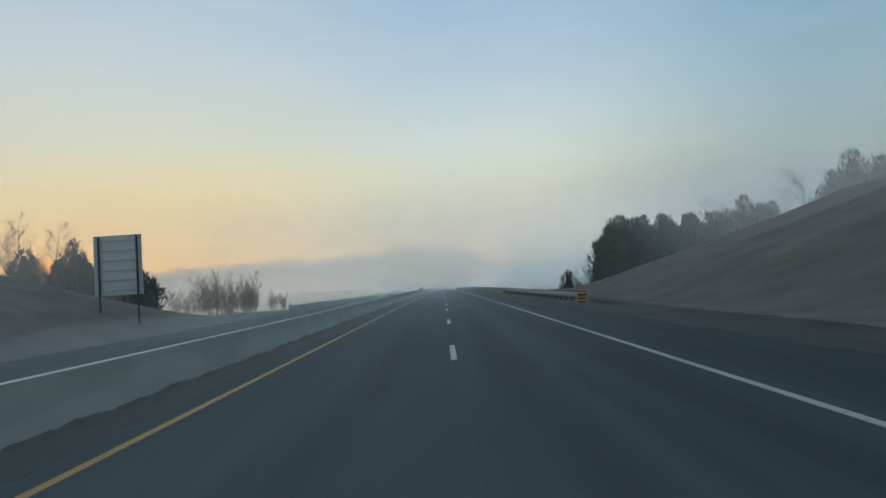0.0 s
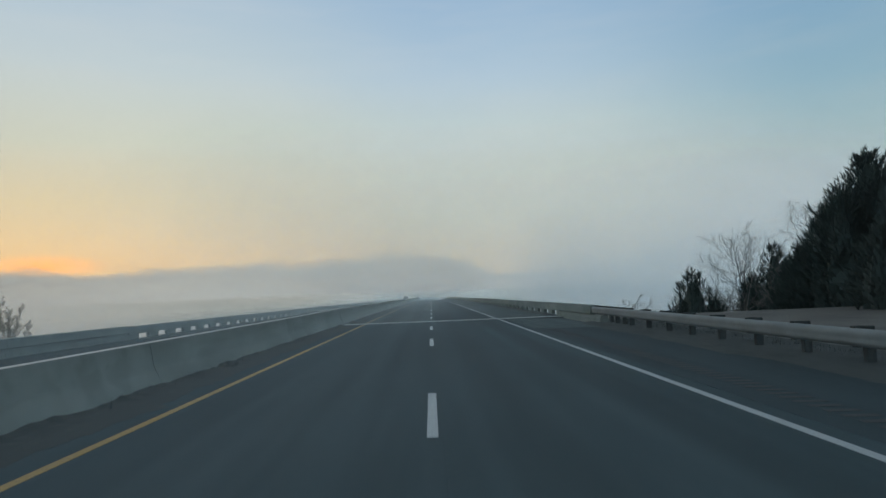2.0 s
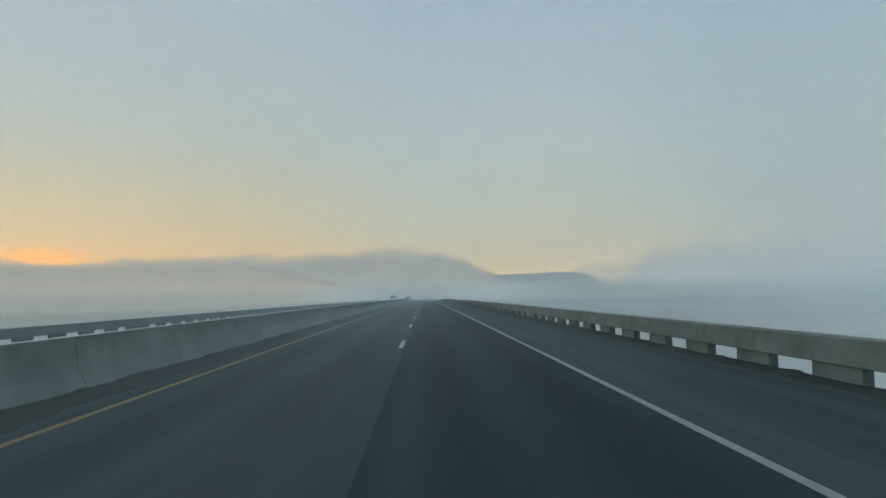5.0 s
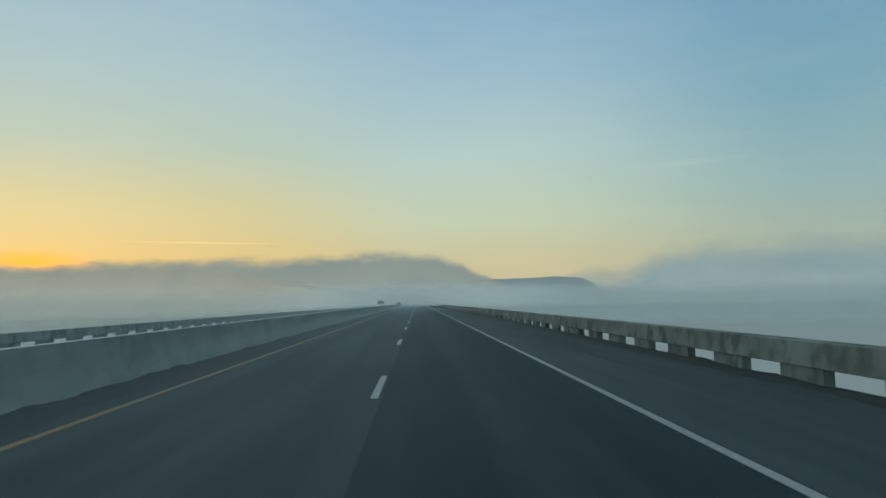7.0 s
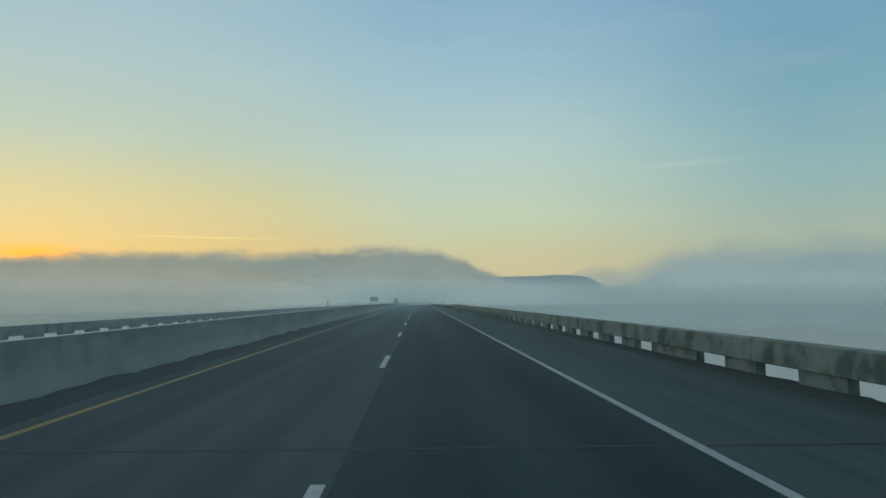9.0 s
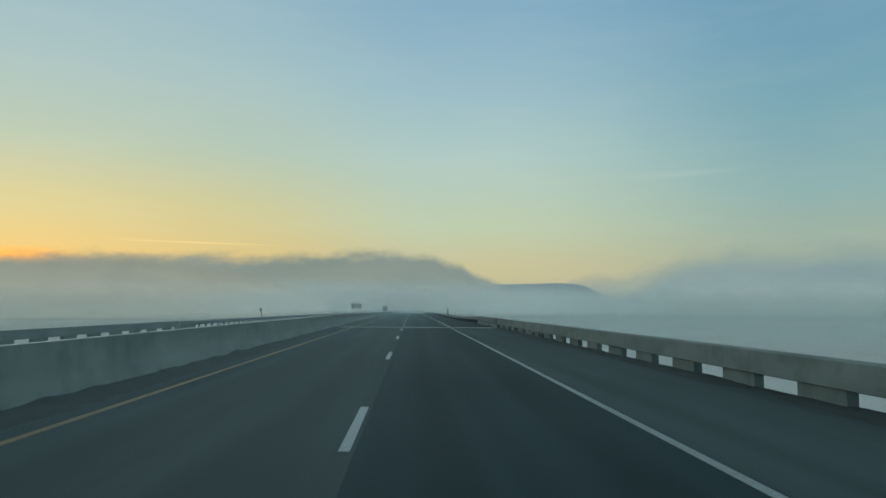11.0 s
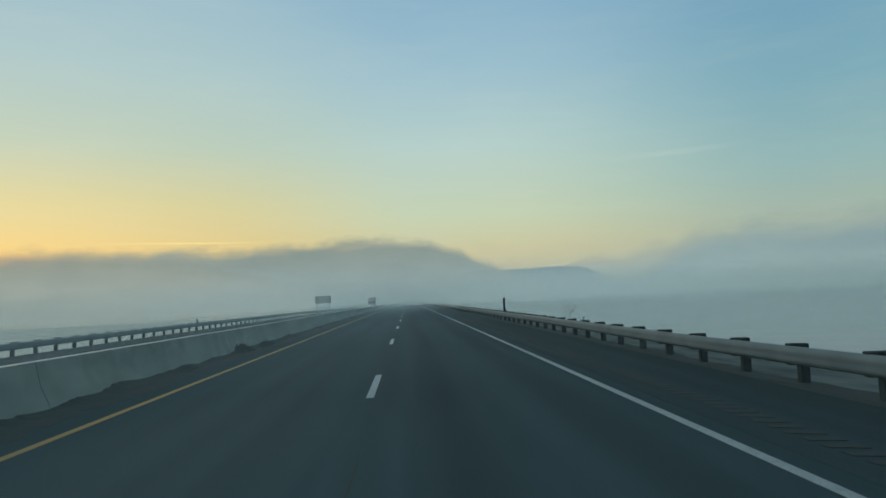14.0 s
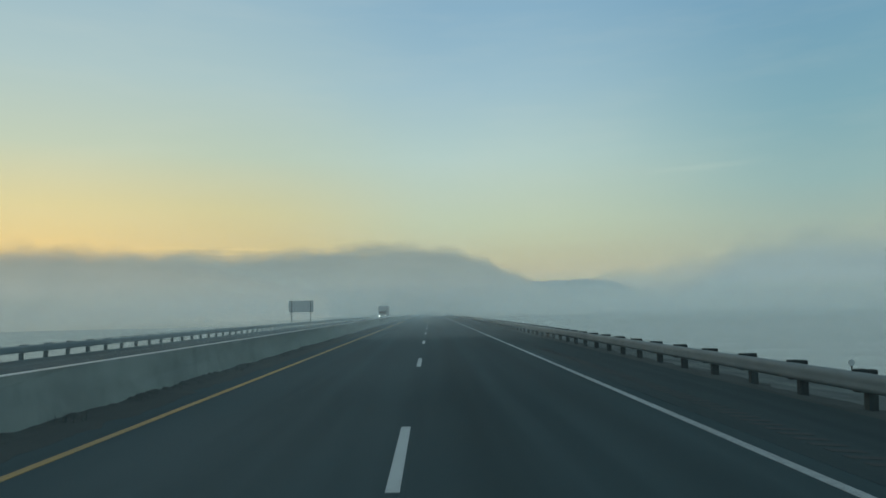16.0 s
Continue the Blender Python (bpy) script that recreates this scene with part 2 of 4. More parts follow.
# bark colour raised to hold the haze in front of the left shrubs
M_TWIG = surface("pale_twigs", (0.43, 0.385, 0.335), (0.55, 0.5, 0.44), 0.95, 3.0, 50.0, (3, 3, 1), 0.4)
M_CEDAR = surface("cedar_needles", (0.026, 0.044, 0.042), (0.055, 0.08, 0.072), 0.9, 0.8, 14.0, bump=0.3, island=True)
M_WEED = surface("dry_stalks", (0.12, 0.10, 0.07), (0.2, 0.17, 0.12), 0.95, 3.0, 50.0)
M_AMBER = surface("amber_reflector", (0.45, 0.24, 0.03), (0.5, 0.3, 0.05), 0.5, 5.0, 60.0)
M_PALE = surface("white_reflector", (0.55, 0.57, 0.56), (0.65, 0.66, 0.65), 0.5, 5.0, 60.0)
M_CAR = surface("pale_truck_paint", (0.35, 0.37, 0.38), (0.42, 0.44, 0.45), 0.4, 1.0, 30.0)
M_TYRE = surface("tyre_rubber", (0.02, 0.02, 0.02), (0.035, 0.035, 0.035), 0.9, 5.0, 60.0)
M_GLASS = surface("dark_windscreen", (0.02, 0.025, 0.03), (0.03, 0.035, 0.04), 0.1, 1.0, 10.0, spec=0.6, bump=0.0)


def lamp_material():
    m, k = material("headlight_glow")
    k.add("ShaderNodeOutputMaterial", k.add("ShaderNodeEmission", (1.0, 0.92, 0.8, 1), 24.0).outputs[0])
    return m


M_LAMP = lamp_material()


def mist_material(name, col, strength, grain=(0.12, 0.03, 0.5), foot=0.35, contrast=0.45, side=(0.0, 0.35), head=0.5):
    """Thin drifting mist: most of the light goes straight through, the rest is scattered. The sheet's own map fades it out at its edges."""
    m, k = material(name)
    uv = k.add("ShaderNodeUVMap").outputs[0]
    s = k.add("ShaderNodeSeparateXYZ", uv)
    pos = k.add("ShaderNodeNewGeometry").outputs["Position"]

    across = k.math("MULTIPLY", k.maprange(s.outputs[0], *side, smooth=True), k.maprange(s.outputs[0], 1 - side[0], 1 - side[1], smooth=True))
    up = k.math("MULTIPLY", k.maprange(s.outputs[1], 0.0, foot, smooth=True), k.maprange(s.outputs[1], min(1.0, head * 2), head, smooth=True))
    a = k.math("MULTIPLY", across, up)
    cloud = k.noise(k.stretch(pos, grain), 1.0, 4.0)
    a = k.math("MULTIPLY", a, k.maprange(cloud, 0.25, 0.75, contrast * strength, strength))
    d = k.add("ShaderNodeAddShader", k.add("ShaderNodeBsdfDiffuse", (*col, 1)).outputs[0], k.add("ShaderNodeBsdfTranslucent", (*col, 1)).outputs[0])
    k.add("ShaderNodeOutputMaterial", k.add("ShaderNodeMixShader", a, k.add("ShaderNodeBsdfTransparent").outputs[0], d.outputs[0]).outputs[0])
    return m


def glow_bank_material(name, low, high, edge, seed, warm=None, foot=0.0, dense=1.0):
    """A far bank of fog: plain, self-lit, haze and dawn warmth painted in, with a ragged soft top; foot: the height
    over the water in which it thickens.
    """
    m, k = material(name)
    uv = k.add("ShaderNodeUVMap").outputs[0]
    s = k.add("ShaderNodeSeparateXYZ", uv)
    p2 = k.vmath("ADD", k.stretch(uv, (40.0, 5.0, 1.0)), (seed, seed * 0.7, 0))
    ragged = k.noise(p2, 1.0, 7.0, 0.58)
    body = k.noise(k.vmath("ADD", k.stretch(uv, (12.0, 1.6, 1.0)), (seed, 3, 0)), 1.0, 4.0)
    v = k.math("ADD", s.outputs[1], k.math("MULTIPLY", k.math("SUBTRACT", ragged, 0.5), 0.25))
    a = k.maprange(v, 0.86, 0.86 - edge, 0.0, dense, smooth=True)
    if foot:
        z = k.add("ShaderNodeSeparateXYZ", k.add("ShaderNodeNewGeometry").outputs["Position"]).outputs[2]
        a = k.math("MULTIPLY", a, k.maprange(z, -11.0, foot - 11.0, smooth=True))
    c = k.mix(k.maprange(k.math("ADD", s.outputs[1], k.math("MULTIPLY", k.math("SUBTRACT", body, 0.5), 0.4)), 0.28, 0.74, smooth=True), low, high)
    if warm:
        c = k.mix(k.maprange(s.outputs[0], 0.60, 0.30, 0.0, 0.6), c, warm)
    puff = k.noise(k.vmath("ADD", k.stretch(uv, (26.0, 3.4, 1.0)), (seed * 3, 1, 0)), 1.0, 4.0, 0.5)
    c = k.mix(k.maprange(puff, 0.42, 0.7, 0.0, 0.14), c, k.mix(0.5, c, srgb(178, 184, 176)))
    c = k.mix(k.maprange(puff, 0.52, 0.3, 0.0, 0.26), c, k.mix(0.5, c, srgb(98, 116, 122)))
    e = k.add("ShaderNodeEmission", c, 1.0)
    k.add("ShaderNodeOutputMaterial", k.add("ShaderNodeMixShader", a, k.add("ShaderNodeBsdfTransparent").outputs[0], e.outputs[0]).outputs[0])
    return m


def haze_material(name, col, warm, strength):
    """Thin even haze over far water, soft at its foot and its top; warm: dawn light painted into the colour of its left
    side.
    """
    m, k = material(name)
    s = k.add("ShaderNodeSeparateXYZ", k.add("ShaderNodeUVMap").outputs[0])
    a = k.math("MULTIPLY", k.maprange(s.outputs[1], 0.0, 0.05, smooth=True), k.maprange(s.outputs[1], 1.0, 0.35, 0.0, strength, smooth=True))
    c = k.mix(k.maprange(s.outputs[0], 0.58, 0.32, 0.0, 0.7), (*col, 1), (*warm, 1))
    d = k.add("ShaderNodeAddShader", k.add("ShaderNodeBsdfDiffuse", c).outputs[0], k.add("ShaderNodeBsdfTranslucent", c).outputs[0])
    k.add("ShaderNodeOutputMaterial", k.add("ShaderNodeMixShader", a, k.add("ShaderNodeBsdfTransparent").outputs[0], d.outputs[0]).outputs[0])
    return m


# self-lit colour with haze painted in, from low at z0 to high at z1
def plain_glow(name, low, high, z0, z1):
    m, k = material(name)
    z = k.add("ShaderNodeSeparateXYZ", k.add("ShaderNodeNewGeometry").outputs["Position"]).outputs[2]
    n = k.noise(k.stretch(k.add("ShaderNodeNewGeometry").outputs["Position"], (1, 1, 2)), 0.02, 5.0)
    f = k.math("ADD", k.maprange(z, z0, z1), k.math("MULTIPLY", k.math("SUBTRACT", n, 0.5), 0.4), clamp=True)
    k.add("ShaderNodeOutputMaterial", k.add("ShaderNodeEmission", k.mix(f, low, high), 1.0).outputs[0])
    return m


# ---- mesh helpers ----
def mesh_ob(name, verts, faces, mat, parent=None, label="", smooth=False, uvs=None):
    me = bpy.data.meshes.new(name)
    me.from_pydata([tuple(v) for v in verts], [], [tuple(f) for f in faces])
    me.materials.append(mat)
    if smooth:
        me.polygons.foreach_set("use_smooth", [True] * len(me.polygons))
    if uvs is not None:
        layer = me.uv_layers.new(name="map")
        for loop in me.loops:
            layer.data[loop.index].uv = uvs[loop.vertex_index]
    me.update()
    ob = new(name, me)
    if parent:
        ob.parent = parent
    if label:
        tagged(ob, label)
    return ob


def part(name, bm, mat, parent, label=""):
    me = bpy.data.meshes.new(name)
    bm.to_mesh(me)
    bm.free()
    me.materials.append(mat)
    ob = new(name, me)
    ob.parent = parent
    if label:
        tagged(ob, label)
    return ob


def thing(name, label, category, group="", kind="", at=(0, 0, 0)):
    e = new(name)
    e.location = at
    return tagged(e, label, category, group, kind)


def box(bm, x0, x1, y0, y1, z0, z1, bevel=0.0):
    r = bmesh.ops.create_cube(bm, size=1.0)
    for v in r["verts"]:
        v.co = Vector((x0 if v.co.x < 0 else x1, y0 if v.co.y < 0 else y1, z0 if v.co.z < 0 else z1))
    if bevel:
        es = list({e for v in r["verts"] for e in v.link_edges})
        bmesh.ops.bevel(bm, geom=es, offset=bevel, segments=1, affect="EDGES")


def box_bm(*a, **k):
    bm = bmesh.new()
    box(bm, *a, **k)
    return bm


def sweep(name, profile, y0, y1, mat, parent=None, label="", step=6.0, closed=True, lift=None, caps=True, jag=None):
    """A profile of (x, z) drawn along the road over its crest. lift(y) moves it up or down."""
    n = max(1, int(math.ceil((y1 - y0) / step)))
    verts, faces, c = [], [], len(profile)
    for i in range(n + 1):
        y = y0 + (y1 - y0) * i / n
        dz = road_z(y) + (lift(y) if lift else 0.0)
        for j, (x, z) in enumerate(profile):
            dx = jag(y, j) if jag else 0.0
            verts.append((x + dx, y, z + dz))
    m = c if closed else c - 1
    for i in range(n):
        for j in range(m):
            a, b = i * c + j, i * c + (j + 1) % c
            faces.append((a, b, b + c, a + c))
    if closed and caps:
        faces.append(tuple(range(c - 1, -1, -1)))
        faces.append(tuple(n * c + j for j in range(c)))
    ob = mesh_ob(name, verts, faces, mat, parent, label)
    if closed:
        b = bmesh.new()
        b.from_mesh(ob.data)
        bmesh.ops.recalc_face_normals(b, faces=b.faces)
        b.to_mesh(ob.data)
        b.free()
    return ob


J1, J2, SPAN = 91.25, 359.7, 44.73
ROAD_START, ROAD_END = -160.0, 1050.0
JOINTS = [J1 + SPAN * i for i in range(7)]


def right_drop(y):
    """The verge and its rail sink a little below the road beyond the bridge."""
    return -0.26 * min(1.0, max(0.0, (y - 372.0) / 34.0))


def shoulder_edge(y):
    """Height of the asphalt's outer edge over the lane."""
    return -0.06 if y < 200 else 0.03 - 0.23 * min(1.0, max(0.0, (y - 374.0) / 26.0))


# ---- road ----
road = thing("road", "four-lane divided highway with dark worn asphalt, damp with mist", "road", kind="structure")
for a, b, mats in ((ROAD_START, J1 - 0.7, (M_ROAD, M_ROAD, M_VERGE_AS)), (J1 + 0.7, J2 - 0.7, (M_DECK_L, M_DECK_R, M_SHOULDER)),
                   (J2 + 0.7, ROAD_END, (M_ROAD, M_ROAD, M_VERGE_FAR))):
    bridge = mats[0] is M_DECK_L
    sweep("left_lane", [(-5.3, -0.35), (-5.3, 0.0), (0.1075, 0.0), (0.1075, -0.35)], a, b, mats[0], road)
    edge = 3.68 if bridge else 3.98
    sweep("right_lane", [(0.1085, -0.35), (0.1085, 0.0), (edge, 0.0), (edge, -0.35)], a, b, mats[1], road)
    if bridge:
        sweep("shoulder", [(3.69, -0.35), (3.69, 0.0), (7.40, 0.0), (7.40, -0.5), (6.5, -0.8)], a, b, mats[2], road)
    else:
        verts, faces = [], []
        n = int((b - a) / 4)
        for i in range(n + 1):
            y = a + (b - a) * i / n
            verts += [(x, y, z + road_z(y)) for x, z in ((3.99, -0.35), (3.99, 0.0), (7.0, shoulder_edge(y)), (7.0, -0.9), (4.2, -0.9))]
        faces = [(i * 5 + j, i * 5 + (j + 1) % 5, (i + 1) * 5 + (j + 1) % 5, (i + 1) * 5 + j) for i in range(n) for j in range(5)]
        mesh_ob("shoulder", verts, faces, mats[2], road)
    sweep("opposite_lanes", [(-5.3, -0.5), (-5.3, -0.04), (-17.2, -0.36), (-17.2, -0.9)], a, b, mats[0], road)
sweep("lane_seam", [(0.098, 0.0), (0.098, 0.004), (0.118, 0.004), (0.118, 0.0)], J1 - 5.4, J1 - 0.71, M_GAP, road)
sweep("lane_seam", [(0.100, 0.0), (0.100, 0.004), (0.12, 0.004), (0.12, 0.0)], J2 + 0.7, J2 + 38, M_GAP, road)

sweep("approach_slab", [(4.0, 0.0), (4.0, 0.004), (6.98, -0.052), (6.98, -0.07)], 80.6, J1 - 0.72, M_SHOULDER, road, "paler approach slab on the shoulder")

# painted lines
lines = thing("lane_markings", "worn yellow and white painted lane lines on asphalt", "road marking", kind="structure")
for a, b in ((ROAD_START, J1 - 0.7), (J1 + 0.7, J2 - 0.7), (J2 + 0.7, ROAD_END)):
    wl = 3.66 if a > 0 and b < 400 else 3.60
    wr = 3.60 if a > 0 and b < 400 else 3.65
    yellow = [(-wl - 0.06, 0.0), (-wl - 0.06, 0.005), (-wl + 0.06, 0.005), (-wl + 0.06, 0.0)]
    if a > 300:
        sweep("yellow_edge_line", yellow, a, 392.0, M_YELLOW_WORN, lines, "yellow line almost worn away")
        sweep("yellow_edge_line", yellow, 392.01, b, M_YELLOW, lines)
    else:
        sweep("yellow_edge_line", yellow, a, b, M_YELLOW_WORN if wl > 3.62 else M_YELLOW, lines)
    sweep("white_edge_line", [(wr - 0.06, 0.0), (wr - 0.06, 0.005), (wr + 0.06, 0.005), (wr + 0.06, 0.0)], a, b, M_EDGE, lines)
    sweep("opposite_edge_line", [(-6.7, -0.077), (-6.7, -0.072), (-6.58, -0.075), (-6.58, -0.08)], a, b, M_YELLOW, lines)
CYCLE, DASH = 12.19, 3.05
dashes = [73.97 - CYCLE * i for i in range(18, -1, -1)] + [82.6]
dashes += [95.35] + [104.5 + CYCLE * i for i in range(4)]
dashes += [158.7, 170.9, 182.8, 194.6, 207.4, 220.0, 232.3, 244.0, 255.7, 267.8, 279.9] + [292.1 + CYCLE * i for i in range(6)]
dashes += [365.2 + CYCLE * i for i in range(48)]
dash_mesh = None
for y in dashes:
    if dash_mesh is None:
        dash_mesh = part("lane_dash", box_bm(-0.06, 0.06, 0, DASH, 0.0, 0.006), M_WHITE, lines)
        ob = dash_mesh
    else:
        ob = new("lane_dash", dash_mesh.data)
        ob.parent = lines
    ob.location = (0, y, road_z(y))
    ob.rotation_euler = (math.atan2(road_z(y + DASH) - road_z(y), DASH), 0, 0)


# grit along the median
def grit_bank(y0, y1, wide, tall, step):
    """Damp grit and dead leaves, heaped unevenly against the barrier and thinning out towards the yellow line."""
    verts, faces, n = [], [], int((y1 - y0) / step)
    for i in range(n + 1):
        y = y0 + (y1 - y0) * i / n
        heap = tall * (0.5 + 0.6 * abs(noise.noise((y * 0.31, 1.0, 0.0))) + 0.45 * noise.noise((y * 0.83, 5.0, 0.0)) + 0.2 * noise.noise((y * 3.3, 9.0, 0.0)) + 0.2 * noise.noise((y * 9.0, 2.0, 0.0)))
        edge = wide * (0.8 + 0.3 * noise.noise((y * 0.35, 3.0, 0.0)) + 0.16 * noise.noise((y * 1.9, 7.0, 0.0)) + 0.07 * noise.noise((y * 6.0, 2.0, 0.0)))
        z = road_z(y)
        verts += [(-4.93, y, z + heap * 1.15), (-4.80, y, z + heap), (-4.68, y, z + heap * 0.55), (-4.80 + 0.45 * edge, y, z + 0.022), (-4.80 + edge, y, z + 0.003), (-4.80 + edge, y, z - 0.03)]
    for i in range(n):
        for j in range(5):
            k = i * 6 + j
            faces.append((k, k + 1, k + 7, k + 6))
    tagged(mesh_ob("grit", verts, faces, M_GRIT), "dark damp grit and dead leaves along the median barrier", "grit", kind="stuff")


grit_bank(-30.0, J1 - 1, 0.95, 0.13, 0.12)
grit_bank(J1 + 0.8, J2 - 0.8, 0.85, 0.11, 0.2)
grit_bank(J2 + 0.8, 560.0, 0.85, 0.14, 0.12)


# ---- median barrier ----
def median_height(y):
    if y < J1:
        return 0.70 + 0.16 * max(0.0, (y - 20) / 71)
    if y < J2 + 8:
        return 0.89
    return 0.89 - 0.16 * min(1.0, (y - J2 - 8) / 40)


def median_profile(h):
    half = [(-4.80, 0.0), (-4.825, 0.12), (-4.89, 0.26), (-4.955, 0.40), (-5.02, h - 0.015), (-5.035, h)]
    return half + [(-10.20 - x, z) for x, z in reversed(half)]


median = thing("median_barrier", "weathered grey concrete safety-shape median barrier, stained", "barrier", kind="structure")
ys = [J1 - 12.2 * i for i in range(20, 0, -1)] + [J1 + SPAN / 3 * i for i in range(18)] + [J2 + 5.6 * 0 + (0.7 if i == 0 else 12.2 * (i - 1) + 5.6) for i in range(45)]
for a, b in zip(ys, ys[1:]):
    h0, h1 = median_height(a), median_height(b)
    gap0, gap1 = (0.08 if min(abs(e - J1), abs(e - J2)) < 1.5 else 0.012 for e in (a, b))
    n, verts, faces = max(1, int((b - a) / 5)), [], []
    for i in range(n + 1):
        y = a + gap0 + (b - a - gap0 - gap1) * i / n
        verts += [(x, y, z + road_z(y)) for x, z in median_profile(h0 + (h1 - h0) * i / n)]
    c = 12
    for i in range(n):
        for j in range(c - 1):
            k = i * c + j
            faces.append((k, k + c, k + c + 1, k + 1))
    k = len(verts)
    verts += verts[:c] + verts[-c:]
    faces += [tuple(k + j for j in range(c)), tuple(k + c + j for j in range(c - 1, -1, -1))]
    seg = mesh_ob("barrier_segment", verts, faces, M_CONC, median)
    seg.data.polygons.foreach_set("use_smooth", [len(f.vertices) == 4 for f in seg.data.polygons])
    # pale strip laid on top, standing in for the light there
    verts, faces = [], []
    for i in range(n + 1):
        y = a + 0.02 + (b - a - 0.04) * i / n
        h = h0 + (h1 - h0) * i / n + road_z(y)
        verts += [(-5.03, y, h + 0.002), (-5.04, y, h + 0.008), (-5.16, y, h + 0.008), (-5.17, y, h + 0.002)]
    for i in range(n):
        for j in range(3):
            k = i * 4 + j
            faces.append((k, k + 4, k + 5, k + 1))
    mesh_ob("top_face", verts, faces, M_TOP, seg, "top of the barrier, its lit edge painted pale")


# ---- finger joints ----
def finger_joint(y, label):
    """Two steel combs whose teeth reach into each other over a dark gap."""
    j = thing("expansion_joint", label, "expansion joint", "finger joints of the bridge", "structure")
    x0, x1, pitch, reach, tip = -4.78, 7.15, 0.136, 0.115, 0.085
    z = road_z(y) + 0.012
    for side in (-1, 1):
        verts, faces = [], []

        def slab(xa, xb, ya, yb, slant=0.0):
            k = len(verts)
            for zz in (z - 0.05, z):
                verts.extend([(xa, ya, zz), (xb, ya, zz), (xb + slant, yb, zz), (xa + slant, yb, zz)])
            faces.extend([(k + 4, k + 5, k + 6, k + 7), (k, k + 1, k + 5, k + 4), (k + 1, k + 2, k + 6, k + 5), (k + 2, k + 3, k + 7, k + 6), (k + 3, k, k + 4, k + 7)])
        slab(x0, x1, *sorted((y + side * 0.66, y + side * reach)))
        for i in range(int((x1 - x0) / pitch)):
            xa = x0 + i * pitch + (0.0 if side < 0 else 0.068)
            if side < 0:
                slab(xa, xa + 0.042, y - reach, y + reach - tip, 0.022)
            else:
                slab(xa - 0.018, xa + 0.024, y - reach + tip, y + reach, 0.022)
        mesh_ob("finger_plate", verts, faces, M_STEEL, j)
        part("plate_edge", box_bm(x0, x1, y + side * 0.68 - 0.02, y + side * 0.68 + 0.02, z - 0.05, z - 0.007), M_GAP, j, "black seal along the plate")
    part("joint_trough", box_bm(-4.9, 7.3, y - 0.66, y + 0.66, road_z(y) - 0.2, road_z(y) - 0.045), M_GAP, j)
    return j


finger_joint(J1, "toothed steel finger joint across the start of the bridge deck")
finger_joint(J2, "toothed steel finger joint across the end of the bridge deck")
for y, x0, x1 in ((JOINTS[2], -4.8, 7.1), (260.0, -4.8, 7.1), (236.0, 3.8, 7.15), (280.7, 3.75, 7.15), (301.4, 3.75, 7.15), (358.35, -3.4, 5.2), (375.0, -0.6, 3.5)):
    part("deck_seam", box_bm(x0, x1, y - 0.035, y + 0.035, road_z(y) + 0.001, road_z(y) + 0.004), M_GAP, road, "black seal across the deck")


# ---- concrete parapets with openings ----
P_JOINTS = [91.4, 136.0, 180.55, 225.25, 269.97, 314.69, 359.62]


def parapet(name, x_in, out, base, label, first=0):
    """out: +1 when the drop lies to the right."""
    par = thing(name, label, "parapet", "bridge parapets", "structure")

    def X(d):
        return x_in + out * d
    hole, post = 1.38, 1.31
    post_mesh = {}
    for s in range(first, 6):
        a, b = P_JOINTS[s], P_JOINTS[s + 1]
        prof = [(X(-0.06), base + 0.285), (X(-0.09), base + 0.30), (X(-0.06), base + 0.70), (X(-0.04), base + 0.715), (X(0.30), base + 0.715), (X(0.33), base + 0.69),
                (X(0.33), base + 0.285)]
        # one rail casting per third of a span
        for q in range(3):
            sweep("rail", prof, a + (b - a) * q / 3 + (0.012 if q == 0 else 0.002), a + (b - a) * (q + 1) / 3 - (0.012 if q == 2 else 0.002), M_RAIL_CONC, par, step=5.0)
        starts = [(a, a + 1.49)] + [(a + 1.49 + hole + (hole + post) * i, a + 1.49 + (hole + post) * (i + 1)) for i in range(15)] + [(b - 1.49, b)]
        if s == 5:
            starts = [(b - hole - post - (hole + post) * i, b - hole - (hole + post) * i) for i in range(16)] + [(a, a + 0.5)]
        for y0, y1 in starts:
            ln = round(y1 - y0, 2)
            if ln not in post_mesh:
                lo, hi = sorted((X(0.0), X(0.19)))
                post_mesh[ln] = part("parapet_post", box_bm(lo, hi, 0.006, ln - 0.006, base - 0.05, base + 0.29, bevel=0.012), M_RAIL_CONC, par)
                ob = post_mesh[ln]
            else:
                ob = new("parapet_post", post_mesh[ln].data)
                ob.parent = par
            ob.location = (0, y0, road_z((y0 + y1) / 2))
    return par


parapet("parapet_right", 7.2, 1, 0.0, "grey stained concrete bridge parapet with low rectangular openings")
parapet("parapet_left", -16.6, -1, -0.34, "grey stained concrete bridge parapet with low rectangular openings")


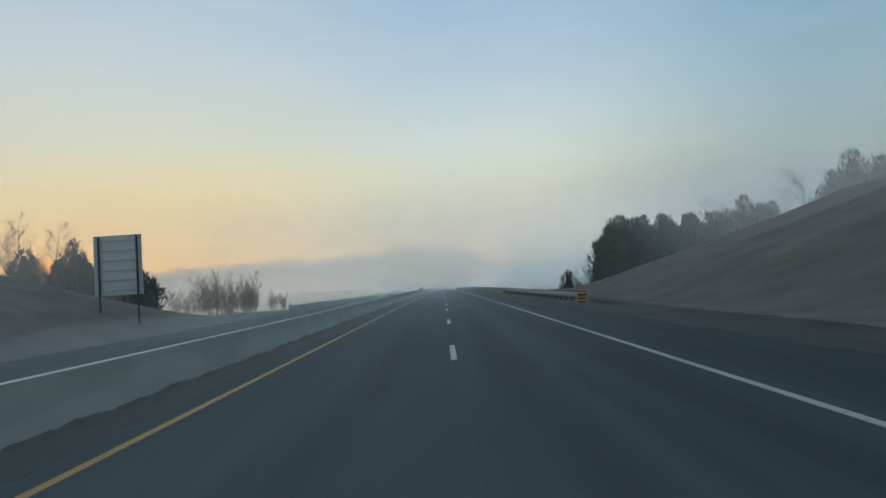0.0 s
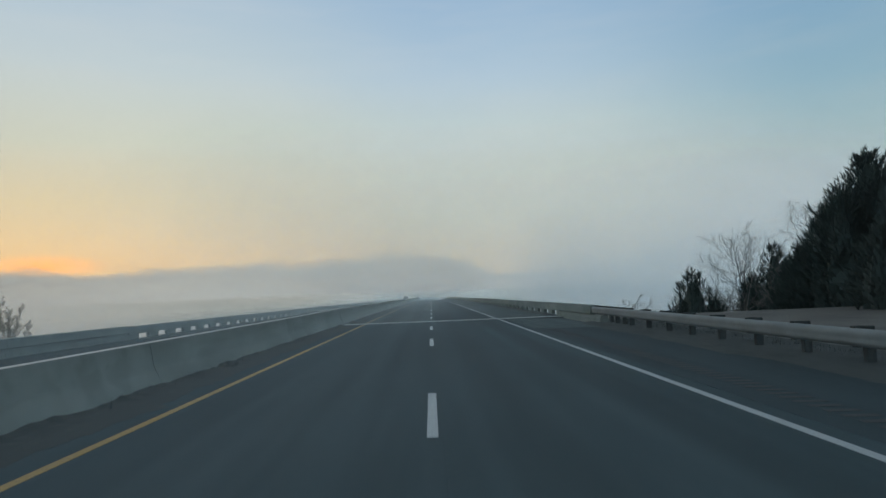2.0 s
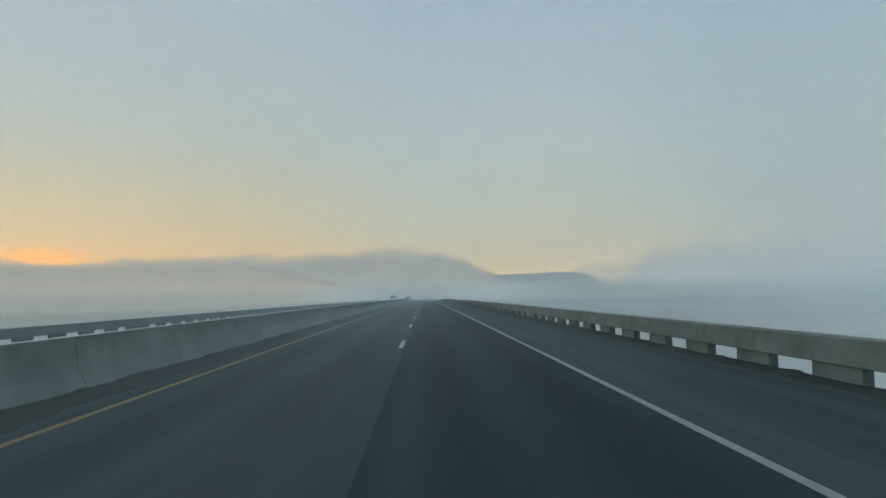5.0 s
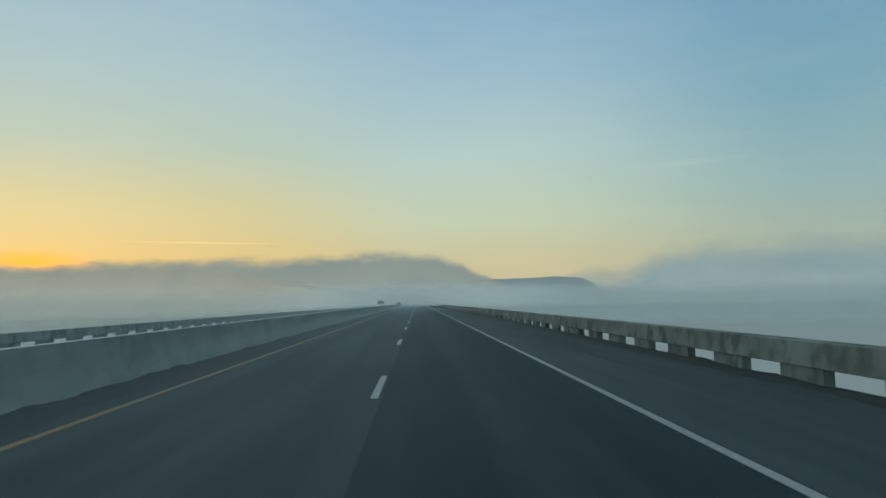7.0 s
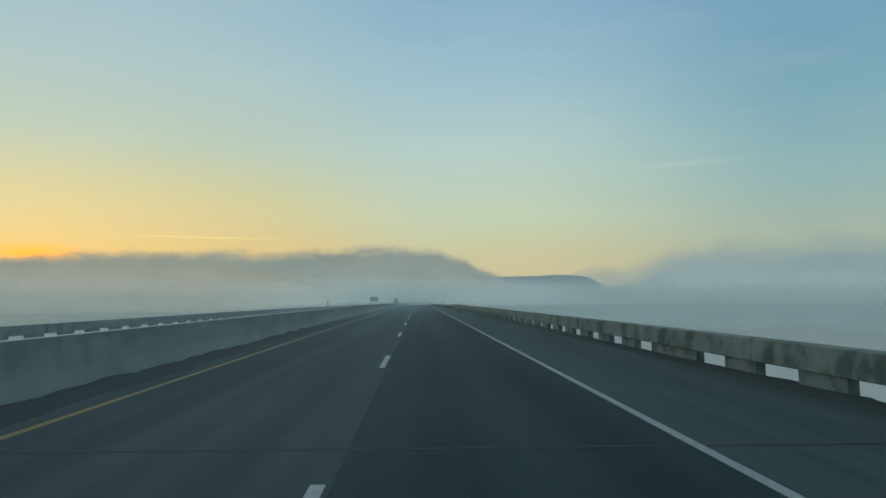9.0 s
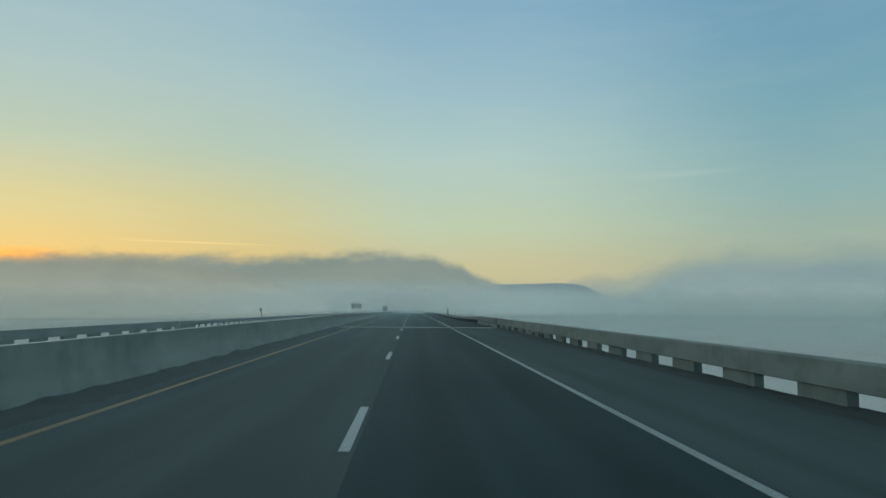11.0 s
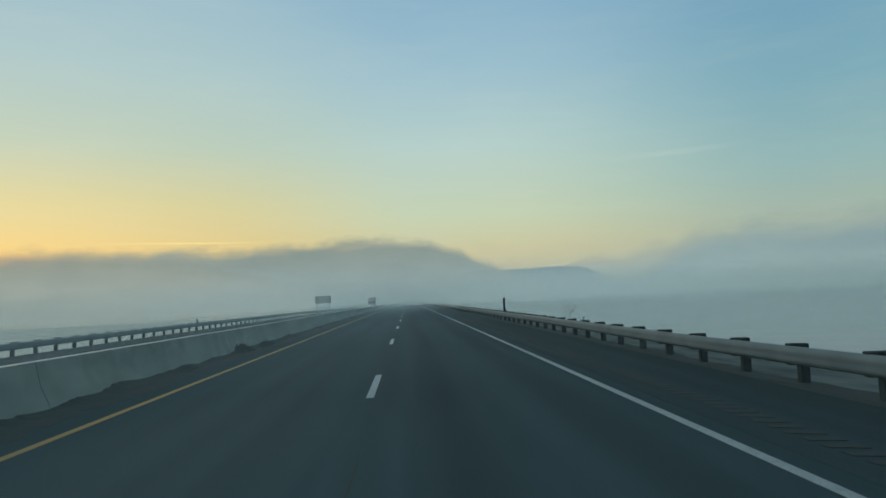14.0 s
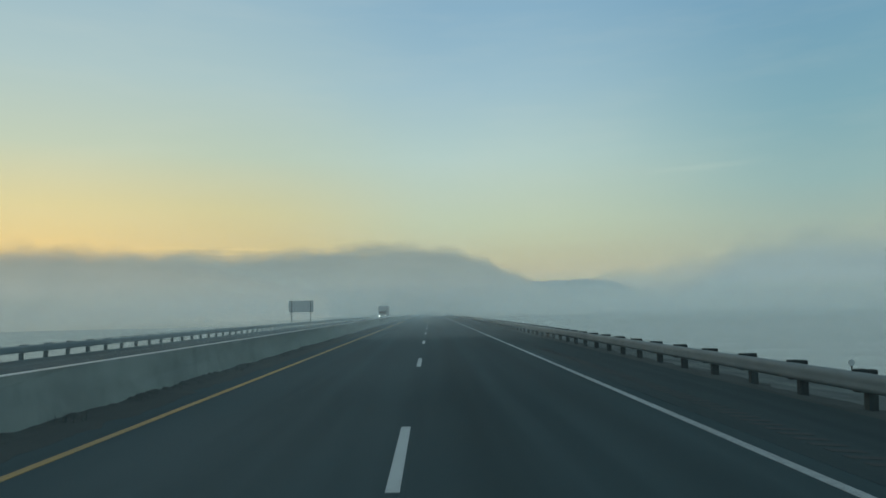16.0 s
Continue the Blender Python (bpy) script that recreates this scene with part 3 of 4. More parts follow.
def wing(name, x_in, out, base, cuts, label, foot_from=0.0, plate=0.0, mat=None):
    """A solid end wall in castings from cut to cut: a battered foot under an overhanging rail. plate: where a steel cover bridges the gap to the parapet."""
    wl = thing(name, label, "wall", "parapet end walls", "structure")

    def X(d):
        return x_in + out * d
    for y0, y1 in zip(cuts, cuts[1:]):
        sweep("upper_wall", [(X(-0.02), base + 0.30), (X(-0.12), base + 0.345), (X(-0.10), base + 0.69), (X(-0.05), base + 0.71), (X(0.30), base + 0.71), (X(0.33), base + 0.31)],
              y0 + 0.008, y1 - 0.008, mat or M_WING_CONC, wl, step=4)
        sweep("foot_wall", [(X(-0.09), base - 0.3), (X(-0.05), base + 0.16), (X(0.01), base + 0.30), (X(0.30), base + 0.30), (X(0.30), base - 0.3)], y0 - foot_from * (y0 == cuts[0]) + 0.012, y1 - 0.012, mat or M_FOOT_CONC, wl, step=4)
    if plate:
        lo, hi = sorted((X(-0.13), X(0.34)))
        part("cover_plate", box_bm(lo, hi, plate - 0.22, plate + 0.12, base + 0.716 + road_z(plate), base + 0.73 + road_z(plate)), M_STEEL, wl, "dark steel cover plate over the rail joint")
        # black block that fills the gap between rail and wall
        lo, hi = sorted((X(-0.05), X(0.28)))
        part("joint_seal", box_bm(lo, hi, plate - 0.04, plate + 0.05, base + 0.31 + road_z(plate), base + 0.69 + road_z(plate)), M_GAP, wl, "black block in the gap between the rails")
    return wl


wing("end_wall_right_far", 7.2, 1, 0.0, (359.74, 365.2, 374.9), "solid grey concrete end wall of the bridge parapet", plate=359.68)
wing("end_wall_right_near", 7.2, 1, 0.0, (84.2, 91.38), "solid grey concrete end wall of the bridge parapet", foot_from=1.4)
wing("end_wall_left_near", -16.6, -1, -0.3, (71.3, 81.0, 91.38), "solid dark stained concrete end wall of the bridge parapet", mat=M_RAIL_CONC)
wing("end_wall_left_far", -16.6, -1, -0.36, (359.74, 363.5), "solid grey concrete end wall of the bridge parapet")
drain = thing("drain_marker", "short dark stub standing by the foot of the end wall", "marker post", at=(6.95, 363.0, road_z(363)))
part("post", box_bm(-0.03, 0.03, -0.03, 0.03, -0.1, 0.16, bevel=0.006), M_POST, drain)


# ---- guardrails ----
def guardrail(name, x, side, y0, y1, top, ground, label, spacing=1.905, dense=0.0, far=False, first=0.4):
    """A steel W-beam on timber posts. side: +1 when the posts stand to its right. top(y), ground(y): heights over the road."""
    g = thing(name, label, "guardrail", "guardrails", "structure")
    wave = [(0.0, 0.0), (-0.045, -0.012), (-0.075, -0.05), (-0.085, -0.10), (-0.078, -0.14), (-0.076, -0.18), (-0.08, -0.22), (-0.075, -0.26), (-0.03, -0.30), (0.0, -0.31)]
    prof = [(x + side * d, z) for d, z in wave] + [(x + side * (d + 0.008), z) for d, z in reversed(wave)]
    y = y0
    while y < y1 - 0.1:
        e = min(y + 3.81 * (4 if far else 1), y1)
        beam = sweep("beam", prof, y + 0.002, e - 0.002, M_GALV, g, step=2.0, lift=top, caps=False)
        beam.data.polygons.foreach_set("use_smooth", [len(f.vertices) == 4 for f in beam.data.polygons])
        y = e
    posts = []
    y = y0 + first
    while y < y1:
        posts.append(y)
        y += spacing * (0.5 if abs(y - dense) < 8 else 1.0)
    meshes = {}
    for y in posts:
        t, gr = top(y), ground(y)
        key = round(t - gr, 1)
        if key not in meshes:
            lo, hi = sorted((side * 0.18, side * 0.34))
            meshes[key] = [part("post", box_bm(lo, hi, -0.07, 0.07, -key - 0.35, 0.03, bevel=0.01), M_POST, g)]
            lo, hi = sorted((-side * 0.012, side * 0.18))
            meshes[key].append(part("spacer_block", box_bm(lo, hi, -0.068, 0.068, -0.33, 0.035, bevel=0.01), M_POST, g))
            obs = meshes[key]
        else:
            obs = []
            for o in meshes[key]:
                c = new(o.name.split(".")[0], o.data)
                c.parent = g
                obs.append(c)
        for o in obs:
            o.location = (x, y, road_z(y) + t)
            o.rotation_euler = (radians(random.uniform(-1.5, 1.5)), radians(random.uniform(-1.5, 1.5)), 0)
    return g


guardrail("guardrail_right_near", 7.22, 1, 35.2, 84.9, lambda y: 0.60 + 0.06 * max(0, (y - 60) / 25), lambda y: -0.05,
          "galvanised steel W-beam guardrail on dark timber posts", dense=86.0)
guardrail("guardrail_right_far", 7.12, 1, 374.5, 560.0, lambda y: 0.66 + right_drop(y), lambda y: -0.12 + right_drop(y),
          "galvanised steel W-beam guardrail on dark timber posts", dense=376.0, first=0.66, spacing=1.962)
for y in (377.55, 416.8, 456.04, 495.28):
    disc = thing("post_reflector", "small round pale reflector on top of a guardrail post", "reflector", "guardrail reflectors", at=(7.36, y, road_z(y) + 0.69 + right_drop(y)))
    part("stem", box_bm(-0.012, 0.012, -0.006, 0.006, -0.03, 0.03), M_POST, disc)
    bm = bmesh.new()
    bmesh.ops.create_cone(bm, cap_ends=True, segments=14, radius1=0.055, radius2=0.055, depth=0.016, matrix=Matrix.Translation((0, 0, 0.07)) @ pose(0, 0, 0, 90, 0, 0))
    part("lens", bm, M_PALE, disc)
guardrail("guardrail_right_mist", 7.12, 1, 560.0, 760.0, lambda y: 0.40, lambda y: -0.38, "galvanised steel W-beam guardrail fading into mist", 3.81, far=True)
guardrail("guardrail_left_far", -17.5, -1, 362.0, 640.0, lambda y: 0.26 - 0.04 * min(1, (y - 362) / 60), lambda y: -0.52,
          "galvanised steel W-beam guardrail on dark timber posts")

# ---- ground ----
def smooth01(a, b, v):
    f = min(1.0, max(0.0, (v - a) / (b - a)))
    return f * f * (3 - 2 * f)


def ground_z(x, y):
    """Banks round the near end of the bridge; they fall away to the water under the deck."""
    n1 = noise.noise((x * 0.05, y * 0.05, 1.0)) * 0.5 + noise.noise((x * 0.3, y * 0.3, 5.0)) * 0.05
    if x >= 0:
        z = 0.04
        rise = max(0.0, x - 10.5)
        z += (0.31 * min(rise, 26) + 0.12 * max(0.0, rise - 26) + n1 * min(1.0, rise / 6)) * (1 - smooth01(55.0 + 0.1 * max(0, x - 18), 76.0 + 0.1 * max(0, x - 18), y))
        z -= 9.0 * smooth01(88.0, 120.0, y) * smooth01(7.0, 12.0, x) + 3.0 * smooth01(88.0, 104.0, y)
    else:
        z = -0.45
        rise = max(0.0, -x - 19.0)
        z += (0.34 * min(rise, 22) + n1 * min(1.0, rise / 6)) * (1 - smooth01(46.0, 76.0, y))
        z -= 9.0 * smooth01(98.0, 126.0, y) * smooth01(17.0, 24.0, -x) + 3.0 * smooth01(96.0, 112.0, y)
    if -17.6 < x < 7.3:
        z = min(z, -0.95)
    return z + road_z(y)


xs = sorted(set([-260, -200, -150, -120, -100, -85] + [-75 + 2.5 * i for i in range(22)] + [-19.5, -18.4, -17.5, -12, -5, 0, 5, 6.9, 7.9, 8.8, 10, 12] + [14 + 2.5 * i for i in range(26)] + [85, 100, 130, 180, 260]))
gy = [-300, -220, -160, -120, -90, -70, -50] + [-40 + 3.0 * i for i in range(57)]
verts = [(x, y, ground_z(x, y)) for y in gy for x in xs]
c = len(xs)
faces = [(i * c + j, i * c + j + 1, (i + 1) * c + j + 1, (i + 1) * c + j) for i in range(len(gy) - 1) for j in range(c - 1)]
tagged(mesh_ob("ground", verts, faces, M_HILL, smooth=True), "pale frosted winter grass on roadside banks", "grass bank", kind="structure")

# the causeway beyond the bridge
sweep_prof = [(-44, -12.0), (-23, -1.6), (-19.6, -0.62), (-17.1, -0.50), (-17.0, -1.2), (6.9, -1.2), (7.0, -0.24), (8.4, -0.34), (11.0, -0.46), (13.0, -0.85), (16.0, -2.3), (34, -12.0)]
tagged(sweep("causeway", sweep_prof[:6] + [(6.6, -12.0)], J2 + 2.0, 371.0, M_GRASS, step=4.0, closed=False), "grassy abutment behind the end wall of the bridge", "embankment", kind="structure")
causeway = sweep("causeway", sweep_prof, 371.0, ROAD_END, M_GRASS, step=4.0, closed=False, jag=lambda y, j: 0.5 * noise.noise((y * 0.3, j * 3.7, 0.0)) if j in (1, 2, 7, 8) else 0.0)
tagged(causeway, "grassy causeway carrying the road beyond the bridge", "embankment", kind="structure")

# short winter grass and weeds on the verges
def tufts(name, label, spots, seed, tall=(0.15, 0.4), blades=7, mat=M_WEED):
    rng = random.Random(seed)
    verts, faces = [], []
    for x, y, z in spots:
        for _ in range(blades):
            a, h = rng.uniform(0, 6.28), rng.uniform(*tall)
            lean, wd = rng.uniform(0.05, 0.5) * h, rng.uniform(0.006, 0.014)
            bx, by = x + rng.uniform(-0.15, 0.15), y + rng.uniform(-0.15, 0.15)
            k = len(verts)
            verts += [(bx - wd * math.sin(a), by + wd * math.cos(a), z - 0.05), (bx + wd * math.sin(a), by - wd * math.cos(a), z - 0.05),
                      (bx + lean * math.cos(a), by + lean * math.sin(a), z + h)]
            faces.append((k, k + 1, k + 2))
    return tagged(mesh_ob(name, verts, faces, mat), label, "grass", kind="stuff")


rng = random.Random(4)
spots = []
for _ in range(1500):
    y, x = rng.uniform(30, 84), 7.7 + abs(rng.gauss(0, 1.2))
    spots.append((x, y, ground_z(x, y)))
tufts("verge_grass", "dry pale winter grass under the guardrail", spots, 2, (0.03, 0.1), 8, M_GRASS)
spots = []
for _ in range(420):
    y = rng.uniform(J2 + 4, 520) if rng.random() < 0.75 else rng.uniform(0, 90)
    if noise.noise((y * 0.25, 9.0, 0)) > 0.05:
        spots.append((-4.78 + rng.uniform(-0.02, 0.25), y, road_z(y)))
for _ in range(60):
    y = 416.0 + rng.gauss(0, 0.45)
    spots.append((-4.66 + rng.uniform(-0.12, 0.2), y, road_z(y)))
tufts("median_weeds", "dark dead weeds in the grit beside the median barrier", spots, 3, (0.06, 0.22), 9, M_GRIT)


# dirt and thin grass creeping over the edge of the shoulder
def creep(y, j):
    return (0.32 * noise.noise((y * 0.35, j * 5.0, 2.0)) + 0.2 * noise.noise((y * 1.7, j * 5.0, 4.0)) + 0.05 * noise.noise((y * 6.0, j * 3.0, 4.0))) if j in (0, 2, 3) else 0.0


for y0, y1, prof in ((396.0, 560.0, [(6.55, -0.185), (7.0, -0.188), (7.75, -0.258), (7.85, -0.6)]), (-40.0, 84.0, [(6.45, -0.047), (7.0, 0.02), (8.6, 0.06), (8.7, -0.5)]), (374.0, 396.0, [(6.55, 0.0), (7.0, 0.014), (7.75, -0.055), (8.7, -0.38)])):
    tagged(sweep("verge_dirt", prof, y0, y1, M_DIRT, step=0.35, closed=False, jag=creep, lift=shoulder_edge if y0 == 374.0 else None), "damp dirt and thin grass along the edge of the shoulder", "dirt", kind="stuff")


tagged(sweep("verge_dirt", [(7.2, 0.05), (7.06, 0.025), (6.75, 0.006), (6.7, -0.02)], J1 + 0.8, J2 - 0.8, M_DIRT, step=0.35, closed=False, jag=creep), "damp dirt washed against the foot of the parapet", "dirt", kind="stuff")


def debris(x, y, length, height, seed):
    """A dark tangle of dead leaves, moss and stalks caught against the barrier."""
    rng = random.Random(seed)
    verts, faces, n, m = [], [], 26, 7
    for i in range(n + 1):
        f = i / n
        env = math.sin(math.pi * f) ** 0.6
        for j in range(m + 1):
            g = j / m
            k = 1 + 0.7 * noise.noise((f * 9 + seed, g * 4, seed * 1.3)) + 0.4 * noise.noise((f * 23 + seed, g * 9, 2.0))
            yy = y + length * (f - 0.5)
            verts.append((x + 0.36 * g * (0.7 + 0.4 * k), yy, road_z(yy) + 0.01 + 0.6 * height * env * (1 - g) ** 0.8 * k))
    faces = [(i * (m + 1) + j, (i + 1) * (m + 1) + j, (i + 1) * (m + 1) + j + 1, i * (m + 1) + j + 1) for i in range(n) for j in range(m)]
    for _ in range(int(260 * length)):
        f = min(0.98, max(0.02, rng.gauss(0.5, 0.2)))
        yy, g = y + length * (f - 0.5), rng.random() ** 1.4
        h = height * math.sin(math.pi * f) * rng.uniform(0.4, 1.15) * (1 - 0.6 * g)
        a, w, k = rng.uniform(0, 6.283), rng.uniform(0.006, 0.016), len(verts)
        px, lean = x + 0.04 + 0.34 * g, rng.uniform(0.1, 0.9) * h
        verts += [(px - w * math.sin(a), yy + w * math.cos(a), road_z(yy)), (px + w * math.sin(a), yy - w * math.cos(a), road_z(yy)),
                  (px + abs(lean * math.cos(a)), yy + lean * math.sin(a), road_z(yy) + h)]
        faces.append((k, k + 1, k + 2))
    return tagged(mesh_ob("debris_clump", verts, faces, M_GRIT), "dark tangle of dead leaves and stalks against the median barrier", "debris", "debris along the median", "stuff")


for i, (y, ln, hh) in enumerate([(413.2, 1.9, 0.36), (416.6, 1.0, 0.2), (421.6, 2.2, 0.2), (431.0, 2.6, 0.16), (440.0, 2.4, 0.16), (452.0, 3.0, 0.16), (407.6, 1.6, 0.16), (399.0, 2.0, 0.14), (384.0, 2.2, 0.14)]):
    debris(-4.86, y, ln, hh, i * 3.7)


# a short open crack beside the lane line
verts, faces = [], []
for i in range(15):
    f = i / 14
    cy, cx = 413.6 - 1.5 * f, 0.2 + 0.46 * f + 0.05 * noise.noise((f * 9, 1.0, 0.0))
    wd = 0.004 + 0.016 * math.sin(math.pi * (0.1 + 0.8 * f))
    verts += [(cx - wd, cy, road_z(cy) + 0.004), (cx + wd, cy + wd, road_z(cy) + 0.004)]
faces = [(2 * i, 2 * i + 1, 2 * i + 3, 2 * i + 2) for i in range(14)]
mesh_ob("crack", verts, faces, M_GAP, road, "open crack in the asphalt")

# rumble strips on both shoulders
def rumble_strip(y0, count):
    r = thing("rumble_strip", "row of milled grooves in the asphalt shoulder, their shade laid on as black slabs", "rumble strip", "rumble strips", "structure")
    groove = None
    for i in range(count):
        y = y0 + i * 0.32
        if groove is None:
            # a slab on the asphalt, the shade of the cut put into its black
            groove = part("groove", box_bm(-0.2, 0.2, -0.075, 0.075, -0.01, 0.004), M_GAP, r)
            ob = groove
        else:
            ob = new("groove", groove.data)
            ob.parent = r
        ob.location = (4.62, y, road_z(y) + shoulder_edge(y) * 0.63 / 3.01)
        ob.rotation_euler = (0, math.atan2(-shoulder_edge(y), 3.01), 0)


rumble_strip(378.0, 290)
rumble_strip(30.0, 158)


# ---- trees ----
def cedar(name, x, y, z, h, r, seed, label, dense=1.0):
    """A red cedar: several ragged spires round one trunk, each clad in upswept plumes of fine sprays."""
    rng = random.Random(seed)
    t = thing(name, label, "tree", "cedars on the bank", at=(x, y, z))
    bm = bmesh.new()
    bmesh.ops.create_cone(bm, segments=7, radius1=0.02 * h, radius2=0.02, depth=h * 0.9, cap_ends=True, matrix=Matrix.Translation((0, 0, h * 0.45)))
    part("trunk", bm, M_BARK, t)
    spires = [(0.0, 0.0, h, r)]
    for i in range(10):
        a, d = 6.283 * (i + rng.uniform(-0.3, 0.3)) / 10 * 3, r * rng.uniform(0.35, 0.85)
        spires.append((d * math.cos(a), d * math.sin(a), h * (1 - 0.42 * (d / r) ** 1.5 - rng.uniform(0, 0.13)), r * rng.uniform(0.5, 0.7)))
    verts, faces = [], []
    for s, (sx, sy, top, rad) in enumerate(spires):
        low = 0.02 * h

        def wide(f, a):
            lump = 0.82 + 0.5 * noise.noise((math.cos(a) * 1.5 + seed + s * 3, math.sin(a) * 1.5, top * f * 0.6))
            return rad * 1.2 * (1 - f) ** 0.55 * (0.75 + 0.25 * min(1.0, 4 * f)) * lump
        k = len(verts)
        for i in range(8):
            for j in range(8):
                a = 6.283 * j / 8
                d = 0.5 * wide(i / 7 * 0.96, a)
                verts.append((sx + d * math.cos(a), sy + d * math.sin(a), low + (top - low) * 0.94 * i / 7))
        faces += [(k + i * 8 + j, k + i * 8 + (j + 1) % 8, k + i * 8 + 8 + (j + 1) % 8, k + i * 8 + 8 + j) for i in range(7) for j in range(8)]
        for i in range(int(dense * (26 if x < 34 and y < 98 else 15) * rad * top)):
            f, a = rng.random() ** 0.85, rng.uniform(0, 6.283)
            d = wide(f, a) * rng.uniform(0.6, 1.06)
            base = Vector((sx + d * math.cos(a), sy + d * math.sin(a), low + (top - low) * f))
            flare = 0.25 + 0.65 * (1 - f)
            axis = Vector((math.cos(a) * flare + rng.gauss(0, 0.2), math.sin(a) * flare + rng.gauss(0, 0.2), rng.uniform(0.5, 1.1))).normalized()
            ln = rng.uniform(0.4, 0.95) * (1.25 if rng.random() < 0.12 else 1.0)
            for q in range(9):
                dirv = (axis + Vector((rng.gauss(0, 0.3), rng.gauss(0, 0.3), rng.gauss(0.05, 0.25)))).normalized()
                b0 = base + axis * ln * rng.uniform(-0.2, 0.55)
                bl = ln * rng.uniform(0.28, 0.55)
                wv = dirv.cross(Vector((rng.uniform(-1, 1), rng.uniform(-1, 1), rng.uniform(-1, 1)))).normalized() * bl * 0.1
                n = len(verts)
                verts += [tuple(b0 - wv), tuple(b0 + wv), tuple(b0 + dirv * bl)]
                faces.append((n, n + 1, n + 2))
    mesh_ob("crown", verts, faces, M_CEDAR, t)
    return t


def bare_tree(name, x, y, z, h, seed, label, stems=1, mat=M_BARK, wide=0.46, limbs=20, subs=9, twigs=6, spread=(0.6, 1.15)):
    """A leafless tree: tapered trunks, ascending limbs, branches and fine twigs."""
    rng = random.Random(seed)
    t = thing(name, label, "tree", "bare trees and shrubs", at=(x, y, z))
    crown = ([], [])

    def tube(store, pts, r0, r1, sides):
        verts, faces = store
        k, n = len(verts), len(pts) - 1
        d = (pts[-1] - pts[0]).normalized()
        u = d.orthogonal().normalized()
        v = d.cross(u)
        for i, p in enumerate(pts):
            rad = r0 + (r1 - r0) * i / n
            verts.extend(tuple(p + (u * math.cos(6.283 * s / sides) + v * math.sin(6.283 * s / sides)) * rad) for s in range(sides))
        faces.extend((k + i * sides + s, k + i * sides + (s + 1) % sides, k + (i + 1) * sides + (s + 1) % sides, k + (i + 1) * sides + s) for i in range(n) for s in range(sides))

    def line(p, d, ln, segs, lift, wobble):
        pts = [p]
        for _ in range(segs):
            d = (d + Vector((rng.gauss(0, wobble), rng.gauss(0, wobble), lift + rng.gauss(0, wobble)))).normalized()
            pts.append(pts[-1] + d * ln / segs)
        return pts

    def along(pts, f):
        g = f * (len(pts) - 1)
        i = min(int(g), len(pts) - 2)
        return pts[i].lerp(pts[i + 1], g - i), (pts[i + 1] - pts[i]).normalized()

    def aside(d, turn):
        s = d.orthogonal().normalized()
        s.rotate(Matrix.Rotation(rng.uniform(0, 6.283), 3, d))
        return (d * math.cos(turn) + s * math.sin(turn)).normalized()

    for s in range(stems):
        foot = Vector((rng.uniform(-1, 1), rng.uniform(-1, 1), 0)) * (0.16 * h if stems > 1 else 0.0)
        tall = h * (1.0 if s == 0 else rng.uniform(0.55, 0.95))
        lean = 0.24 if stems > 1 else 0.05
        trunk = line(foot, Vector((rng.gauss(0, lean), rng.gauss(0, lean), 1)).normalized(), tall * 0.93, 8, 0.05, 0.05)
        thick = tall * (0.0125 if stems == 1 else 0.0075)
        store = ([], [])
        tube(store, trunk, thick, 0.008, 6)
        mesh_ob("trunk", *store, mat, t)
        for i in range(limbs if stems == 1 else limbs // 2):
            f = (0.2 if stems == 1 else 0.08) + (0.78 if stems == 1 else 0.9) * (i + rng.random()) / (limbs if stems == 1 else limbs // 2)
            p, d = along(trunk, min(f, 0.99))
            ln = tall * wide * (1.12 - f) * rng.uniform(0.7, 1.25) + 0.06 * tall
            limb = line(p, aside(d, rng.uniform(*spread)), ln, 5, 0.05, 0.11)
            rad = max(0.010, thick * (1 - f) * 0.6)
            tube(crown, limb, rad, 0.007, 4)
            for j in range(subs):
                g = 0.2 + 0.8 * (j + rng.random()) / subs
                p2, d2 = along(limb, min(g, 0.99))
                sub = line(p2, aside(d2, rng.uniform(0.4, 0.9)), ln * rng.uniform(0.28, 0.55) * (1.2 - 0.5 * g), 3, 0.05, 0.16)
                tube(crown, sub, max(0.008, rad * 0.45), 0.006, 3)
                for _ in range(twigs):
                    p3, d3 = along(sub, rng.uniform(0.15, 0.99))
                    tube(crown, line(p3, aside(d3, rng.uniform(0.4, 0.9)), ln * rng.uniform(0.12, 0.28), 2, 0.05, 0.2), 0.006, 0.004, 3)
    tagged(mesh_ob("crown", *crown, mat, t), kind="stuff")
    return t


CEDAR = "dense dark green cedar with spiky top on the bank"
